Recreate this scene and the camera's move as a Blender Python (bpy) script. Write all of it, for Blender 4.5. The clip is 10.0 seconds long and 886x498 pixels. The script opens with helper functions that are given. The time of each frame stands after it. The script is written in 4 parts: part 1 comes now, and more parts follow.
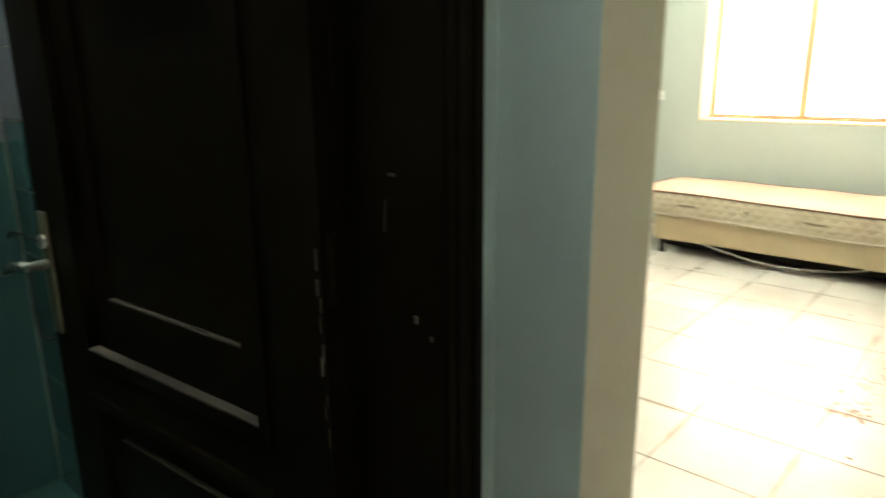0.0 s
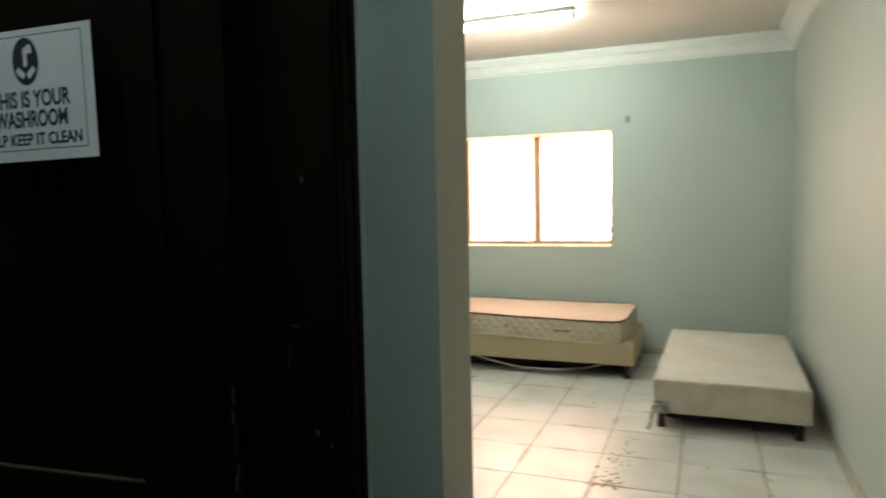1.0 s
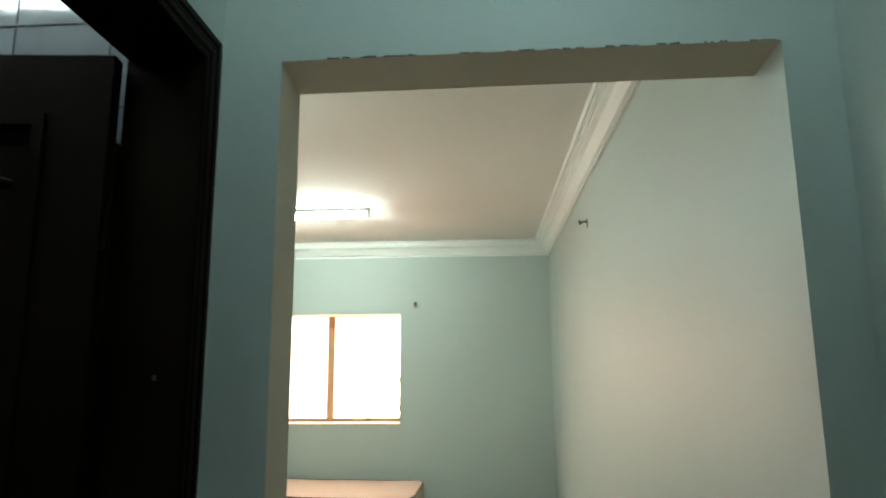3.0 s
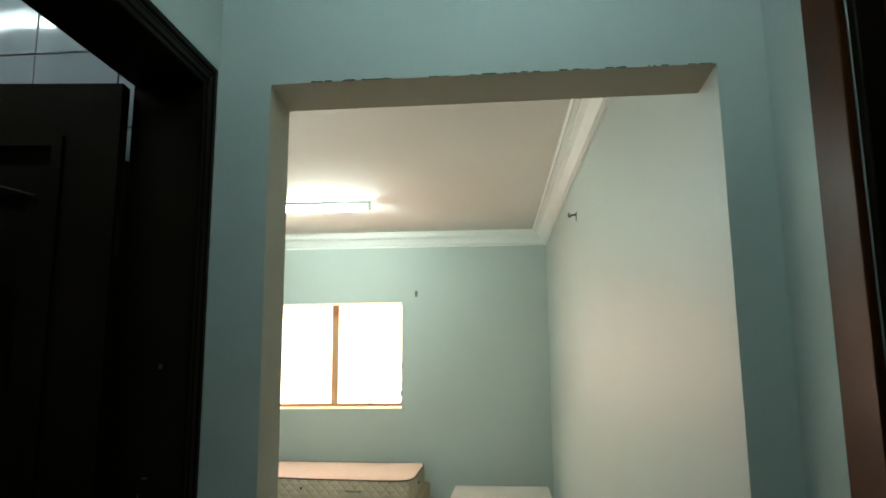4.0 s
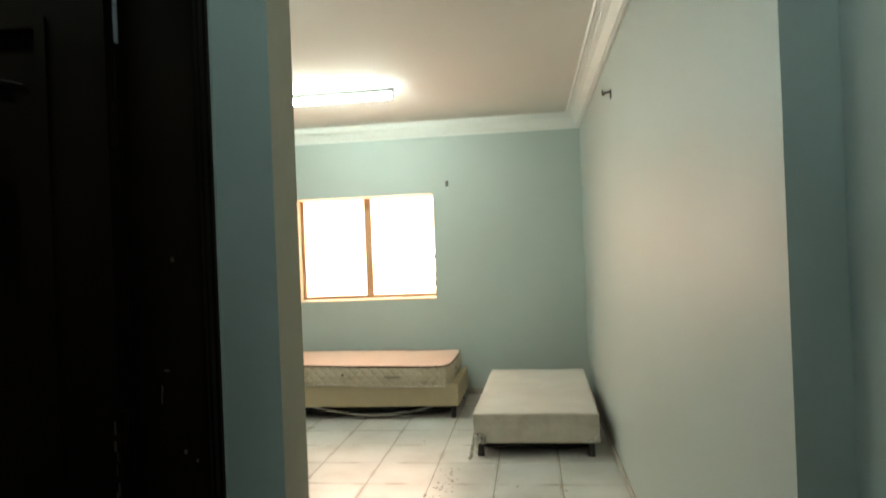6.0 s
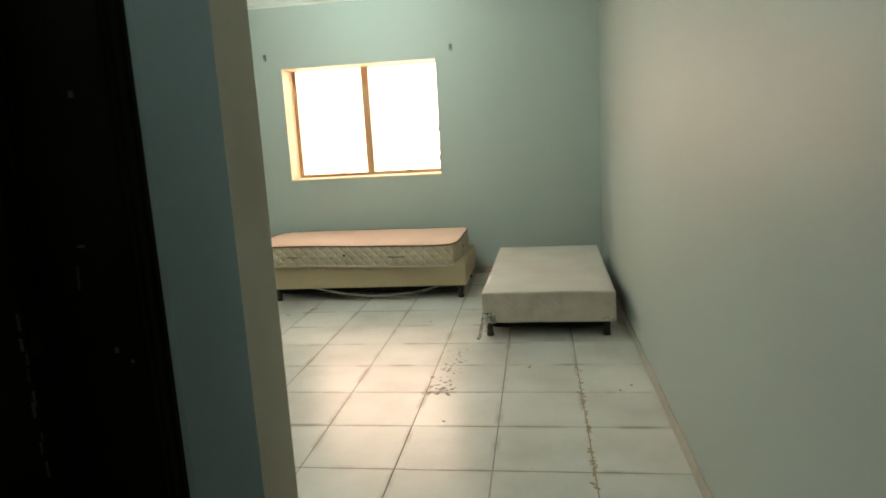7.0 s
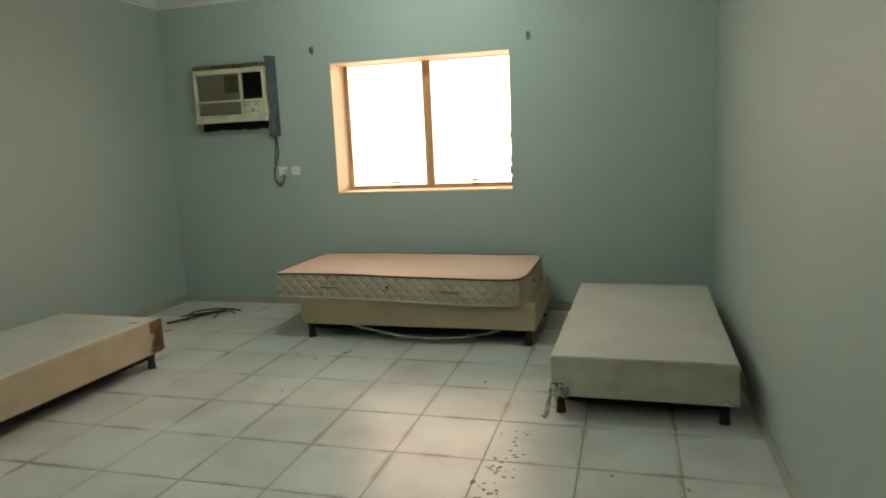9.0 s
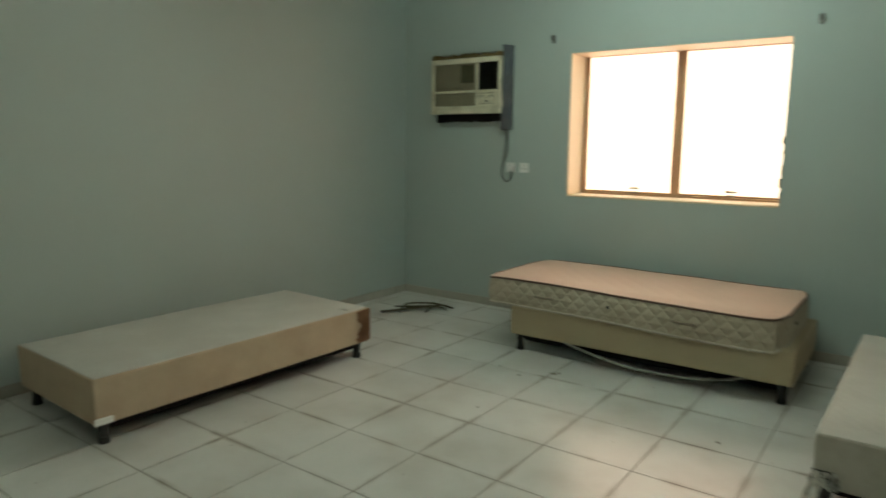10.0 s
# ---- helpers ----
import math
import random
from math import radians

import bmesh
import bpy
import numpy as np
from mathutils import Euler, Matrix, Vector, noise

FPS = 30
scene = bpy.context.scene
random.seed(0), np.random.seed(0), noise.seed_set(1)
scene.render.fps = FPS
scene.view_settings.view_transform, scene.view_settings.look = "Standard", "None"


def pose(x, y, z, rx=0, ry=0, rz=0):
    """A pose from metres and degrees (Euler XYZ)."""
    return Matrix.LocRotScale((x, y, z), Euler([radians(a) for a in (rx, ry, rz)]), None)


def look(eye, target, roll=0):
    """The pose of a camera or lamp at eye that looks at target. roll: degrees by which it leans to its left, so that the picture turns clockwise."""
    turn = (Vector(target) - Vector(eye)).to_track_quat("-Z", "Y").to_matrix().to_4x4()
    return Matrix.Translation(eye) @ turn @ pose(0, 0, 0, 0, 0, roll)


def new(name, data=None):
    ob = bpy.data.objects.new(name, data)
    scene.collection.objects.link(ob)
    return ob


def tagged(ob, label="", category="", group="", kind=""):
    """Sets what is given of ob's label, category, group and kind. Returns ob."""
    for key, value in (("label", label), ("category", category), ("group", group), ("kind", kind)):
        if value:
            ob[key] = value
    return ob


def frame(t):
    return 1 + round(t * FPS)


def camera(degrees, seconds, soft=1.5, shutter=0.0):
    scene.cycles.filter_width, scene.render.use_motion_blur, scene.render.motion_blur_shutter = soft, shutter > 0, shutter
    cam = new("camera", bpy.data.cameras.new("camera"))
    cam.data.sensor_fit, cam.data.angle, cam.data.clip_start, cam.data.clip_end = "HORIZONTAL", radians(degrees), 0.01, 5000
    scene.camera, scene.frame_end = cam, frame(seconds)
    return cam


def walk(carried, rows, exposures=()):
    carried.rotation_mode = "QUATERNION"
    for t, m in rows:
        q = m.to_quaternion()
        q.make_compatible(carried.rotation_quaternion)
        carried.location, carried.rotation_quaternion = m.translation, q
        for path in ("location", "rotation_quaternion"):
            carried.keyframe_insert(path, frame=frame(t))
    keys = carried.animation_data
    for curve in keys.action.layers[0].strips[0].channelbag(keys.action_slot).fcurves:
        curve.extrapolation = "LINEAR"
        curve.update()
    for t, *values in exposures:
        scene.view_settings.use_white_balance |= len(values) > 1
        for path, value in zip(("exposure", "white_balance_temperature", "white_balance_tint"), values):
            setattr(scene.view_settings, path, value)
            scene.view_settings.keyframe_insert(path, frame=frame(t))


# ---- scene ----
cam = camera(67.4, 10.0, soft=1.7, shutter=0.4)
PATH = [
    (0, (-0.799, -0.706, 1.468), (-2.09, 0.739, 0.971), -0.5),
    (0.1, (-0.781, -0.740, 1.479), (-1.996, 0.770, 0.987), -0.6),
    (0.2, (-0.759, -0.784, 1.489), (-1.923, 0.784, 1.057), -1.1),
    (0.3, (-0.735, -0.832, 1.503), (-1.850, 0.790, 1.145), -1.6),
    (0.5, (-0.718, -0.905, 1.533), (-1.792, 0.763, 1.279), -1.5),
    (1, (-0.742, -1.101, 1.563), (-1.476, 0.754, 1.42), -1.2),
    (1.5, (-0.782, -1.247, 1.523), (-1.097, 0.726, 1.432), -1.1),
    (2, (-0.781, -1.321, 1.568), (-0.787, 0.679, 1.599), -0.1),
    (2.5, (-0.76, -1.393, 1.6), (-0.741, 0.595, 1.823), -0.6),
    (3, (-0.704, -1.482, 1.615), (-0.826, 0.481, 1.978), -0.4),
    (3.2, (-0.675, -1.516, 1.629), (-0.838, 0.443, 2.0), -0.4),
    (4.3, (-0.585, -1.706, 1.616), (-0.731, 0.266, 1.918), -0.5),
    (4.5, (-0.588, -1.708, 1.613), (-0.776, 0.261, 1.908), -0.7),
    (5, (-0.582, -1.691, 1.613), (-0.842, 0.273, 1.885), -1.5),
    (5.5, (-0.572, -1.648, 1.6), (-0.855, 0.325, 1.77), -2.3),
    (6, (-0.567, -1.563, 1.603), (-0.829, 0.42, 1.606), -2.3),
    (6.2, (-0.577, -1.493, 1.577), (-0.847, 0.487, 1.487), -2.3),
    (7.3, (-0.631, -0.987, 1.509), (-0.948, 0.953, 1.137), -4.1),
    (7.5, (-0.612, -0.867, 1.51), (-0.988, 1.063, 1.147), -3.9),
    (8, (-0.57, -0.651, 1.512), (-1.093, 1.252, 1.186), -2.8),
    (8.3, (-0.594, -0.426, 1.512), (-1.080, 1.487, 1.194), -0.3),
    (8.5, (-0.625, -0.274, 1.507), (-1.096, 1.645, 1.2), 0.8),
    (9, (-0.639, 0.055, 1.509), (-1.184, 1.953, 1.187), -2.6),
    (9.3, (-0.637, 0.237, 1.506), (-1.409, 2.063, 1.224), -0.5),
    (9.5, (-0.658, 0.361, 1.485), (-1.532, 2.138, 1.2), -0.3),
    (9.8, (-0.735, 0.522, 1.482), (-1.772, 2.201, 1.164), -0.2),
    (10, (-0.796, 0.55, 1.477), (-1.954, 2.152, 1.17), 0.5),
]
EXPOSURES = [(0.0, 1.58, 7350, 18), (0.25, 1.18, 7150, 18), (0.5, 0.76, 6950, 18), (1.0, 0.46, 6750, 17), (2.5, 0.40, 6450, 12), (4.5, 0.47, 6350, 12), (5.5, 0.47, 6700, 14), (6.2, 0.40, 6650, 13), (7.5, 0.0, 6600, 11), (8.5, -0.36, 6400, 9), (9.0, -0.42, 6350, 8), (9.5, -0.46, 6300, 6), (10.0, -0.58, 6300, 4)]
walk(cam, [(t, look(eye, target, roll)) for t, eye, target, roll in PATH], EXPOSURES)

# ---- world and large lights ----
world = bpy.data.worlds.new("world")
scene.world = world
world.use_nodes = True
wn = world.node_tree
sky = wn.nodes.new("ShaderNodeTexSky")
sky.sky_type, sky.sun_disc, sky.sun_elevation, sky.sun_rotation = "NISHITA", False, radians(50), radians(200)
wn.links.new(sky.outputs[0], wn.nodes["Background"].inputs[0])
wn.nodes["Background"].inputs[1].default_value = 0.08


def area_lamp(name, m, sx, sy, watts, colour):
    d = bpy.data.lights.new(name, "AREA")
    d.shape, d.size, d.size_y, d.energy, d.color = "RECTANGLE", sx, sy, watts, colour
    ob = new(name, d)
    ob.matrix_world = m
    return ob


WINDOW_WATTS, STREET_STRENGTH, TUBE_STRENGTH, OLD_TUBE_STRENGTH, BATH_STRENGTH, HALL_FILL_STRENGTH = 58.0, 3.4, 150.0, 52.0, 30.0, 23.0
# daylight of the sunlit street in the window's opening
area_lamp("window_daylight", look((-2.45, 6.20, 1.68), (-2.45, 0.0, 1.5)), 1.9, 1.4, WINDOW_WATTS, (1.0, 0.64, 0.47))


# ---- materials ----
def material(name, colour, rough=0.6, metal=0.0, spread=0.08, scale=6.0, fine=90.0, bump=0.05, spec=0.5, stain=None, stain_scale=1.5,
             stain_amount=0.35, per_object=0.0, coat=0.0, rough_spread=0.1, laid=False):
    """A surface with variation at two scales, fine relief and, where given, stains of another colour."""
    m = bpy.data.materials.new(name)
    m.use_nodes = True
    t = m.node_tree
    b = t.nodes["Principled BSDF"]
    b.inputs["Metallic"].default_value = metal
    b.inputs["Specular IOR Level"].default_value = spec
    b.inputs["Coat Weight"].default_value = coat
    co = t.nodes.new("ShaderNodeTexCoord")
    where = t.nodes.new("ShaderNodeNewGeometry").outputs["Position"] if laid else co.outputs["Object"]
    big, small = t.nodes.new("ShaderNodeTexNoise"), t.nodes.new("ShaderNodeTexNoise")
    for n, sc, det in ((big, scale, 4.0), (small, fine, 3.0)):
        n.inputs["Scale"].default_value, n.inputs["Detail"].default_value = sc, det
        t.links.new(where, n.inputs["Vector"])
    mixed = t.nodes.new("ShaderNodeMath")
    mixed.operation = "MULTIPLY_ADD"
    mixed.inputs[1].default_value = 0.35
    t.links.new(small.outputs[0], mixed.inputs[0])
    t.links.new(big.outputs[0], mixed.inputs[2])
    ramp = t.nodes.new("ShaderNodeMapRange")
    ramp.inputs["From Min"].default_value, ramp.inputs["From Max"].default_value = 0.35, 1.0
    ramp.inputs["To Min"].default_value, ramp.inputs["To Max"].default_value = 1 - spread, 1 + spread
    t.links.new(mixed.outputs[0], ramp.inputs[0])
    value = ramp.outputs[0]
    if per_object:
        info = t.nodes.new("ShaderNodeObjectInfo")
        r2 = t.nodes.new("ShaderNodeMapRange")
        r2.inputs["To Min"].default_value, r2.inputs["To Max"].default_value = 1 - per_object, 1 + per_object
        t.links.new(info.outputs["Random"], r2.inputs[0])
        mul = t.nodes.new("ShaderNodeMath")
        mul.operation = "MULTIPLY"
        t.links.new(value, mul.inputs[0])
        t.links.new(r2.outputs[0], mul.inputs[1])
        value = mul.outputs[0]
    tint = t.nodes.new("ShaderNodeVectorMath")
    tint.operation = "SCALE"
    tint.inputs[0].default_value = colour
    t.links.new(value, tint.inputs["Scale"])
    col = tint.outputs[0]
    if stain:
        sn = t.nodes.new("ShaderNodeTexNoise")
        sn.inputs["Scale"].default_value, sn.inputs["Detail"].default_value = stain_scale, 6.0
        t.links.new(where, sn.inputs["Vector"])
        sr = t.nodes.new("ShaderNodeMapRange")
        sr.inputs["From Min"].default_value, sr.inputs["From Max"].default_value = 0.42, 0.82
        sr.inputs["To Max"].default_value = stain_amount
        t.links.new(sn.outputs[0], sr.inputs[0])
        mx = t.nodes.new("ShaderNodeMix")
        mx.data_type = "RGBA"
        t.links.new(sr.outputs[0], mx.inputs[0])
        t.links.new(col, mx.inputs[6])
        mx.inputs[7].default_value = (*stain, 1)
        col = mx.outputs[2]
    t.links.new(col, b.inputs["Base Color"])
    rr = t.nodes.new("ShaderNodeMapRange")
    rr.inputs["To Min"].default_value, rr.inputs["To Max"].default_value = max(0.02, rough - rough_spread), min(1.0, rough + rough_spread)
    t.links.new(big.outputs[0], rr.inputs[0])
    t.links.new(rr.outputs[0], b.inputs["Roughness"])
    bn = t.nodes.new("ShaderNodeBump")
    bn.inputs["Strength"].default_value, bn.inputs["Distance"].default_value = bump, 0.01
    t.links.new(mixed.outputs[0], bn.inputs["Height"])
    if bump:
        t.links.new(bn.outputs[0], b.inputs["Normal"])
    return m


def glow(name, colour, strength):
    m = bpy.data.materials.new(name)
    m.use_nodes = True
    b = m.node_tree.nodes["Principled BSDF"]
    b.inputs["Base Color"].default_value = (0.9, 0.9, 0.9, 1)
    b.inputs["Emission Color"].default_value = (*colour, 1)
    b.inputs["Emission Strength"].default_value = strength
    return m


def quilted(name, colour, size=0.085, depth=0.5, seam_dark=0.0, **kw):
    """Fabric stitched in diamonds: two crossing sets of seams pressed into the cloth."""
    m = material(name, colour, **kw)
    t = m.node_tree
    co = t.nodes["Texture Coordinate"]
    sep = t.nodes.new("ShaderNodeSeparateXYZ")
    t.links.new(co.outputs["Object"], sep.inputs[0])
    flat = t.nodes.new("ShaderNodeMath")
    t.links.new(sep.outputs[0], flat.inputs[0])
    t.links.new(sep.outputs[1], flat.inputs[1])
    seams = []
    for op in ("ADD", "SUBTRACT"):
        a, b, c, d = (t.nodes.new("ShaderNodeMath") for _ in range(4))
        a.operation, b.operation, c.operation, d.operation = op, "MULTIPLY", "SINE", "ABSOLUTE"
        t.links.new(flat.outputs[0], a.inputs[0])
        t.links.new(sep.outputs[2], a.inputs[1])
        b.inputs[1].default_value = math.pi / size
        t.links.new(a.outputs[0], b.inputs[0])
        t.links.new(b.outputs[0], c.inputs[0])
        t.links.new(c.outputs[0], d.inputs[0])
        seams.append(d)
    low = t.nodes.new("ShaderNodeMath")
    low.operation = "MINIMUM"
    t.links.new(seams[0].outputs[0], low.inputs[0])
    t.links.new(seams[1].outputs[0], low.inputs[1])
    soft = t.nodes.new("ShaderNodeMath")
    soft.operation = "POWER"
    soft.inputs[1].default_value = 0.5
    t.links.new(low.outputs[0], soft.inputs[0])
    bn = t.nodes.new("ShaderNodeBump")
    bn.inputs["Strength"].default_value, bn.inputs["Distance"].default_value = depth, 0.02
    t.links.new(soft.outputs[0], bn.inputs["Height"])
    t.links.new(t.nodes["Bump"].outputs[0], bn.inputs["Normal"])
    t.links.new(bn.outputs[0], t.nodes["Principled BSDF"].inputs["Normal"])
    # seams take a darker tone of the cloth's colour
    if seam_dark:
        lo = t.nodes.new("ShaderNodeMapRange")
        lo.inputs["From Max"].default_value, lo.inputs["To Min"].default_value, lo.inputs["To Max"].default_value = 0.45, seam_dark, 0.0
        t.links.new(soft.outputs[0], lo.inputs[0])
        mx = t.nodes.new("ShaderNodeMix")
        mx.data_type = "RGBA"
        was = t.nodes["Principled BSDF"].inputs["Base Color"].links[0].from_socket
        t.links.new(lo.outputs[0], mx.inputs[0])
        t.links.new(was, mx.inputs[6])
        mx.inputs[7].default_value = (colour[0] * 0.35, colour[1] * 0.3, colour[2] * 0.25, 1)
        t.links.new(mx.outputs[2], t.nodes["Principled BSDF"].inputs["Base Color"])
    return m


PAINT = material("wall_paint", (0.43, 0.487, 0.463), 0.55, spread=0.035, scale=1.3, fine=140, bump=0.06, stain=(0.40, 0.42, 0.38), stain_scale=0.9,
                 stain_amount=0.22)
CEILING_PAINT = material("ceiling_paint", (0.72, 0.69, 0.645), 0.8, spread=0.03, scale=1.1, fine=120, bump=0.03)
CORNICE_PAINT = material("cornice_plaster", (0.75, 0.75, 0.72), 0.6, spread=0.03, scale=4, bump=0.03)
TILE = material("floor_tile", (0.66, 0.648, 0.62), 0.30, spread=0.06, scale=2.6, fine=45, bump=0.0, per_object=0.05, rough_spread=0.03, laid=True, spec=0.42,
                stain=(0.37, 0.335, 0.285), stain_scale=2.1, stain_amount=0.6)
tt = TILE.node_tree
local = tt.nodes.new("ShaderNodeSeparateXYZ")
tt.links.new(tt.nodes["Texture Coordinate"].outputs["Object"], local.inputs[0])
far_x, far_y, far, rim_map, patchy, spots, amount, dirty = (tt.nodes.new("ShaderNode" + k) for k in ("Math", "Math", "Math", "MapRange", "TexNoise", "MapRange", "Math", "Mix"))
far_x.operation = far_y.operation = "ABSOLUTE"
far.operation, amount.operation, dirty.data_type = "MAXIMUM", "MULTIPLY", "RGBA"
tt.links.new(local.outputs[0], far_x.inputs[0])
tt.links.new(local.outputs[1], far_y.inputs[0])
tt.links.new(far_x.outputs[0], far.inputs[0])
tt.links.new(far_y.outputs[0], far.inputs[1])
tt.links.new(far.outputs[0], rim_map.inputs[0])
rim_map.inputs["From Min"].default_value, rim_map.inputs["From Max"].default_value = 0.196, 0.2225
patchy.inputs["Scale"].default_value, patchy.inputs["Detail"].default_value = 3.4, 7.0
tt.links.new(tt.nodes["Geometry"].outputs["Position"], patchy.inputs["Vector"])
tt.links.new(patchy.outputs[0], spots.inputs[0])
spots.inputs["From Min"].default_value, spots.inputs["From Max"].default_value, spots.inputs["To Max"].default_value = 0.46, 0.70, 0.85
tt.links.new(rim_map.outputs[0], amount.inputs[0])
tt.links.new(spots.outputs[0], amount.inputs[1])
tt.links.new(amount.outputs[0], dirty.inputs[0])
clean = tt.nodes["Principled BSDF"].inputs["Base Color"].links[0].from_socket
tt.links.new(clean, dirty.inputs[6])
dirty.inputs[7].default_value = (0.24, 0.19, 0.135, 1)
tt.links.new(dirty.outputs[2], tt.nodes["Principled BSDF"].inputs["Base Color"])
SKIRTING_TILE = material("skirting_tile", (0.43, 0.395, 0.34), 0.35, spread=0.08, scale=5, bump=0.02, per_object=0.08, laid=True)
GROUT = material("grout", (0.20, 0.17, 0.132), 0.9, spread=0.6, scale=2.2, fine=60, bump=0.1, stain=(0.47, 0.44, 0.39), stain_scale=1.7, stain_amount=1.0)
RUST = material("rust_stain", (0.36, 0.27, 0.14), 0.7, spread=0.3, scale=14, fine=70, bump=0.05)
MUD = material("dried_mud", (0.27, 0.235, 0.19), 0.9, spread=0.3, scale=30, fine=120, bump=0.3)
DOOR_WOOD = material("dark_varnished_wood", (0.0066, 0.0044, 0.0020), 0.42, spread=0.35, scale=5, fine=40, bump=0.03, rough_spread=0.12, spec=0.05)
RED_WOOD = material("red_brown_varnished_wood", (0.045, 0.014, 0.005), 0.42, spread=0.35, scale=7, fine=50, bump=0.04, rough_spread=0.15, spec=0.06)
CHIP = material("chipped_paint", (0.05, 0.041, 0.030), 0.8, spread=0.35, scale=40, bump=0.1)
STEEL = material("dull_steel", (0.55, 0.53, 0.48), 0.28, metal=1.0, spread=0.15, scale=20, bump=0.03)
BRASS = material("worn_brass_plate", (0.42, 0.36, 0.25), 0.38, metal=1.0, spread=0.2, scale=18, bump=0.04)
BRONZE = material("bronze_aluminium", (0.50, 0.30, 0.16), 0.4, metal=0.0, spread=0.1, scale=8, bump=0.02)
# wall paint turned beige: the room's warm bounce is put into the colour
WARM_LIT_PAINT = material("warm_lit_doorway_paint", (0.50, 0.445, 0.35), 0.75, spread=0.06, scale=3, fine=110, bump=0.08, stain=(0.36, 0.30, 0.22), stain_scale=2.5, stain_amount=0.4)
# cream, with the window's peach light mixed into the colour
WARMED_REVEAL_PAINT = material("warmed_reveal_paint", (0.80, 0.66, 0.46), 0.6, spread=0.05, scale=4, bump=0.05)
PAPER = material("white_paper", (0.74, 0.78, 0.80), 0.7, spread=0.02, scale=8, bump=0.01)
INK = material("dark_blue_ink", (0.012, 0.013, 0.035), 0.6, spread=0.1, bump=0.0)
DAMASK = quilted("stained_damask_fabric", (0.53, 0.485, 0.415), size=0.11, depth=0.10, rough=0.85, spread=0.10, scale=5, fine=160, bump=0.15,
                 stain=(0.33, 0.28, 0.21), stain_scale=7.0, stain_amount=0.75, spec=0.2)
BEIGE_CLOTH = material("cream_base_cloth", (0.49, 0.405, 0.27), 0.75, spread=0.06, scale=4, fine=170, bump=0.1, stain=(0.42, 0.31, 0.2),
                       stain_scale=2.5, stain_amount=0.35, spec=0.25)
GREY_TOP = quilted("grey_white_base_top", (0.58, 0.555, 0.51), size=0.075, depth=0.05, rough=0.8, spread=0.10, scale=3.0, fine=60, bump=0.3,
                   stain=(0.46, 0.41, 0.35), stain_scale=2.2, stain_amount=0.4, spec=0.2)
PEACH_TOP = quilted("faded_peach_base_cloth", (0.52, 0.40, 0.285), size=0.13, depth=0.03, rough=0.8, spread=0.12, scale=6, fine=150, bump=0.12,
                    stain=(0.42, 0.30, 0.20), stain_scale=5, stain_amount=0.55, spec=0.2)
QUILT = quilted("quilted_mattress_side", (0.50, 0.435, 0.335), size=0.095, depth=0.5, seam_dark=0.12, rough=0.7, spread=0.07, scale=4, fine=150, bump=0.1,
                stain=(0.30, 0.225, 0.15), stain_scale=3.5, stain_amount=0.55, spec=0.3)
MATTRESS_TOP = quilted("mattress_top_fabric", (0.64, 0.46, 0.375), size=0.14, depth=0.05, rough=0.75, spread=0.05, scale=3, fine=150, bump=0.1,
                       stain=(0.50, 0.39, 0.29), stain_scale=2.0, stain_amount=0.3, spec=0.3)
PIPING = material("brown_piping", (0.07, 0.035, 0.02), 0.6, spread=0.15, scale=20, bump=0.05)
STRAP = material("strap_handle", (0.22, 0.18, 0.13), 0.6, spread=0.1, scale=30, bump=0.1)
STRAP_PALE = material("pale_piping", (0.46, 0.40, 0.33), 0.7, spread=0.12, scale=20, bump=0.05)
BROWN_STAIN = material("brown_stained_cloth", (0.22, 0.105, 0.05), 0.8, spread=0.35, scale=16, fine=90, bump=0.25, stain=(0.42, 0.24, 0.14), stain_scale=9,
                       stain_amount=0.7)
TORN = material("torn_lining", (0.60, 0.57, 0.51), 0.9, spread=0.5, scale=40, fine=90, bump=0.3, stain=(0.08, 0.07, 0.06), stain_scale=14, stain_amount=0.8)
BLACK_PLASTIC = material("black_plastic", (0.014, 0.013, 0.012), 0.45, spread=0.2, scale=20, bump=0.03)
# near-black used where shade is put in: below the beds and the cooler
UNDERSIDE = material("black_shade_stand_in", (0.012, 0.011, 0.010), 0.95, spread=0.2, scale=8, bump=0.1, spec=0.1)
AC_PLASTIC = material("yellowed_plastic", (0.74, 0.70, 0.54), 0.45, spread=0.08, scale=6, fine=60, bump=0.03, stain=(0.33, 0.27, 0.17), stain_scale=9, stain_amount=0.75)
AC_GRILLE = material("dusty_grille_plastic", (0.31, 0.275, 0.185), 0.6, spread=0.12, scale=9, bump=0.05)
AC_GAP = material("olive_dusty_filter", (0.075, 0.07, 0.035), 0.9, spread=0.25, scale=25, bump=0.2)
AC_DARK = material("dark_vent_inside", (0.018, 0.017, 0.015), 0.8, spread=0.2, bump=0.02)
FOAM = material("aged_foam", (0.16, 0.115, 0.04), 0.95, spread=0.35, scale=18, fine=80, bump=0.5)
GREY_BOARD = material("grey_board", (0.07, 0.079, 0.092), 0.38, spread=0.25, scale=7, fine=60, bump=0.1, stain=(0.16, 0.155, 0.15), stain_scale=9, stain_amount=0.5)
CABLE = material("grey_cable", (0.12, 0.12, 0.115), 0.6, spread=0.15, bump=0.03)
WHITE_PLASTIC = material("white_plastic", (0.84, 0.83, 0.80), 0.4, spread=0.06, scale=15, bump=0.02)
HOSE = material("pale_grey_strip", (0.22, 0.21, 0.18), 0.7, spread=0.2, scale=12, bump=0.05)
SCRAP = material("dark_scrap_metal", (0.075, 0.062, 0.028), 0.6, metal=0.3, spread=0.35, scale=15, bump=0.15)
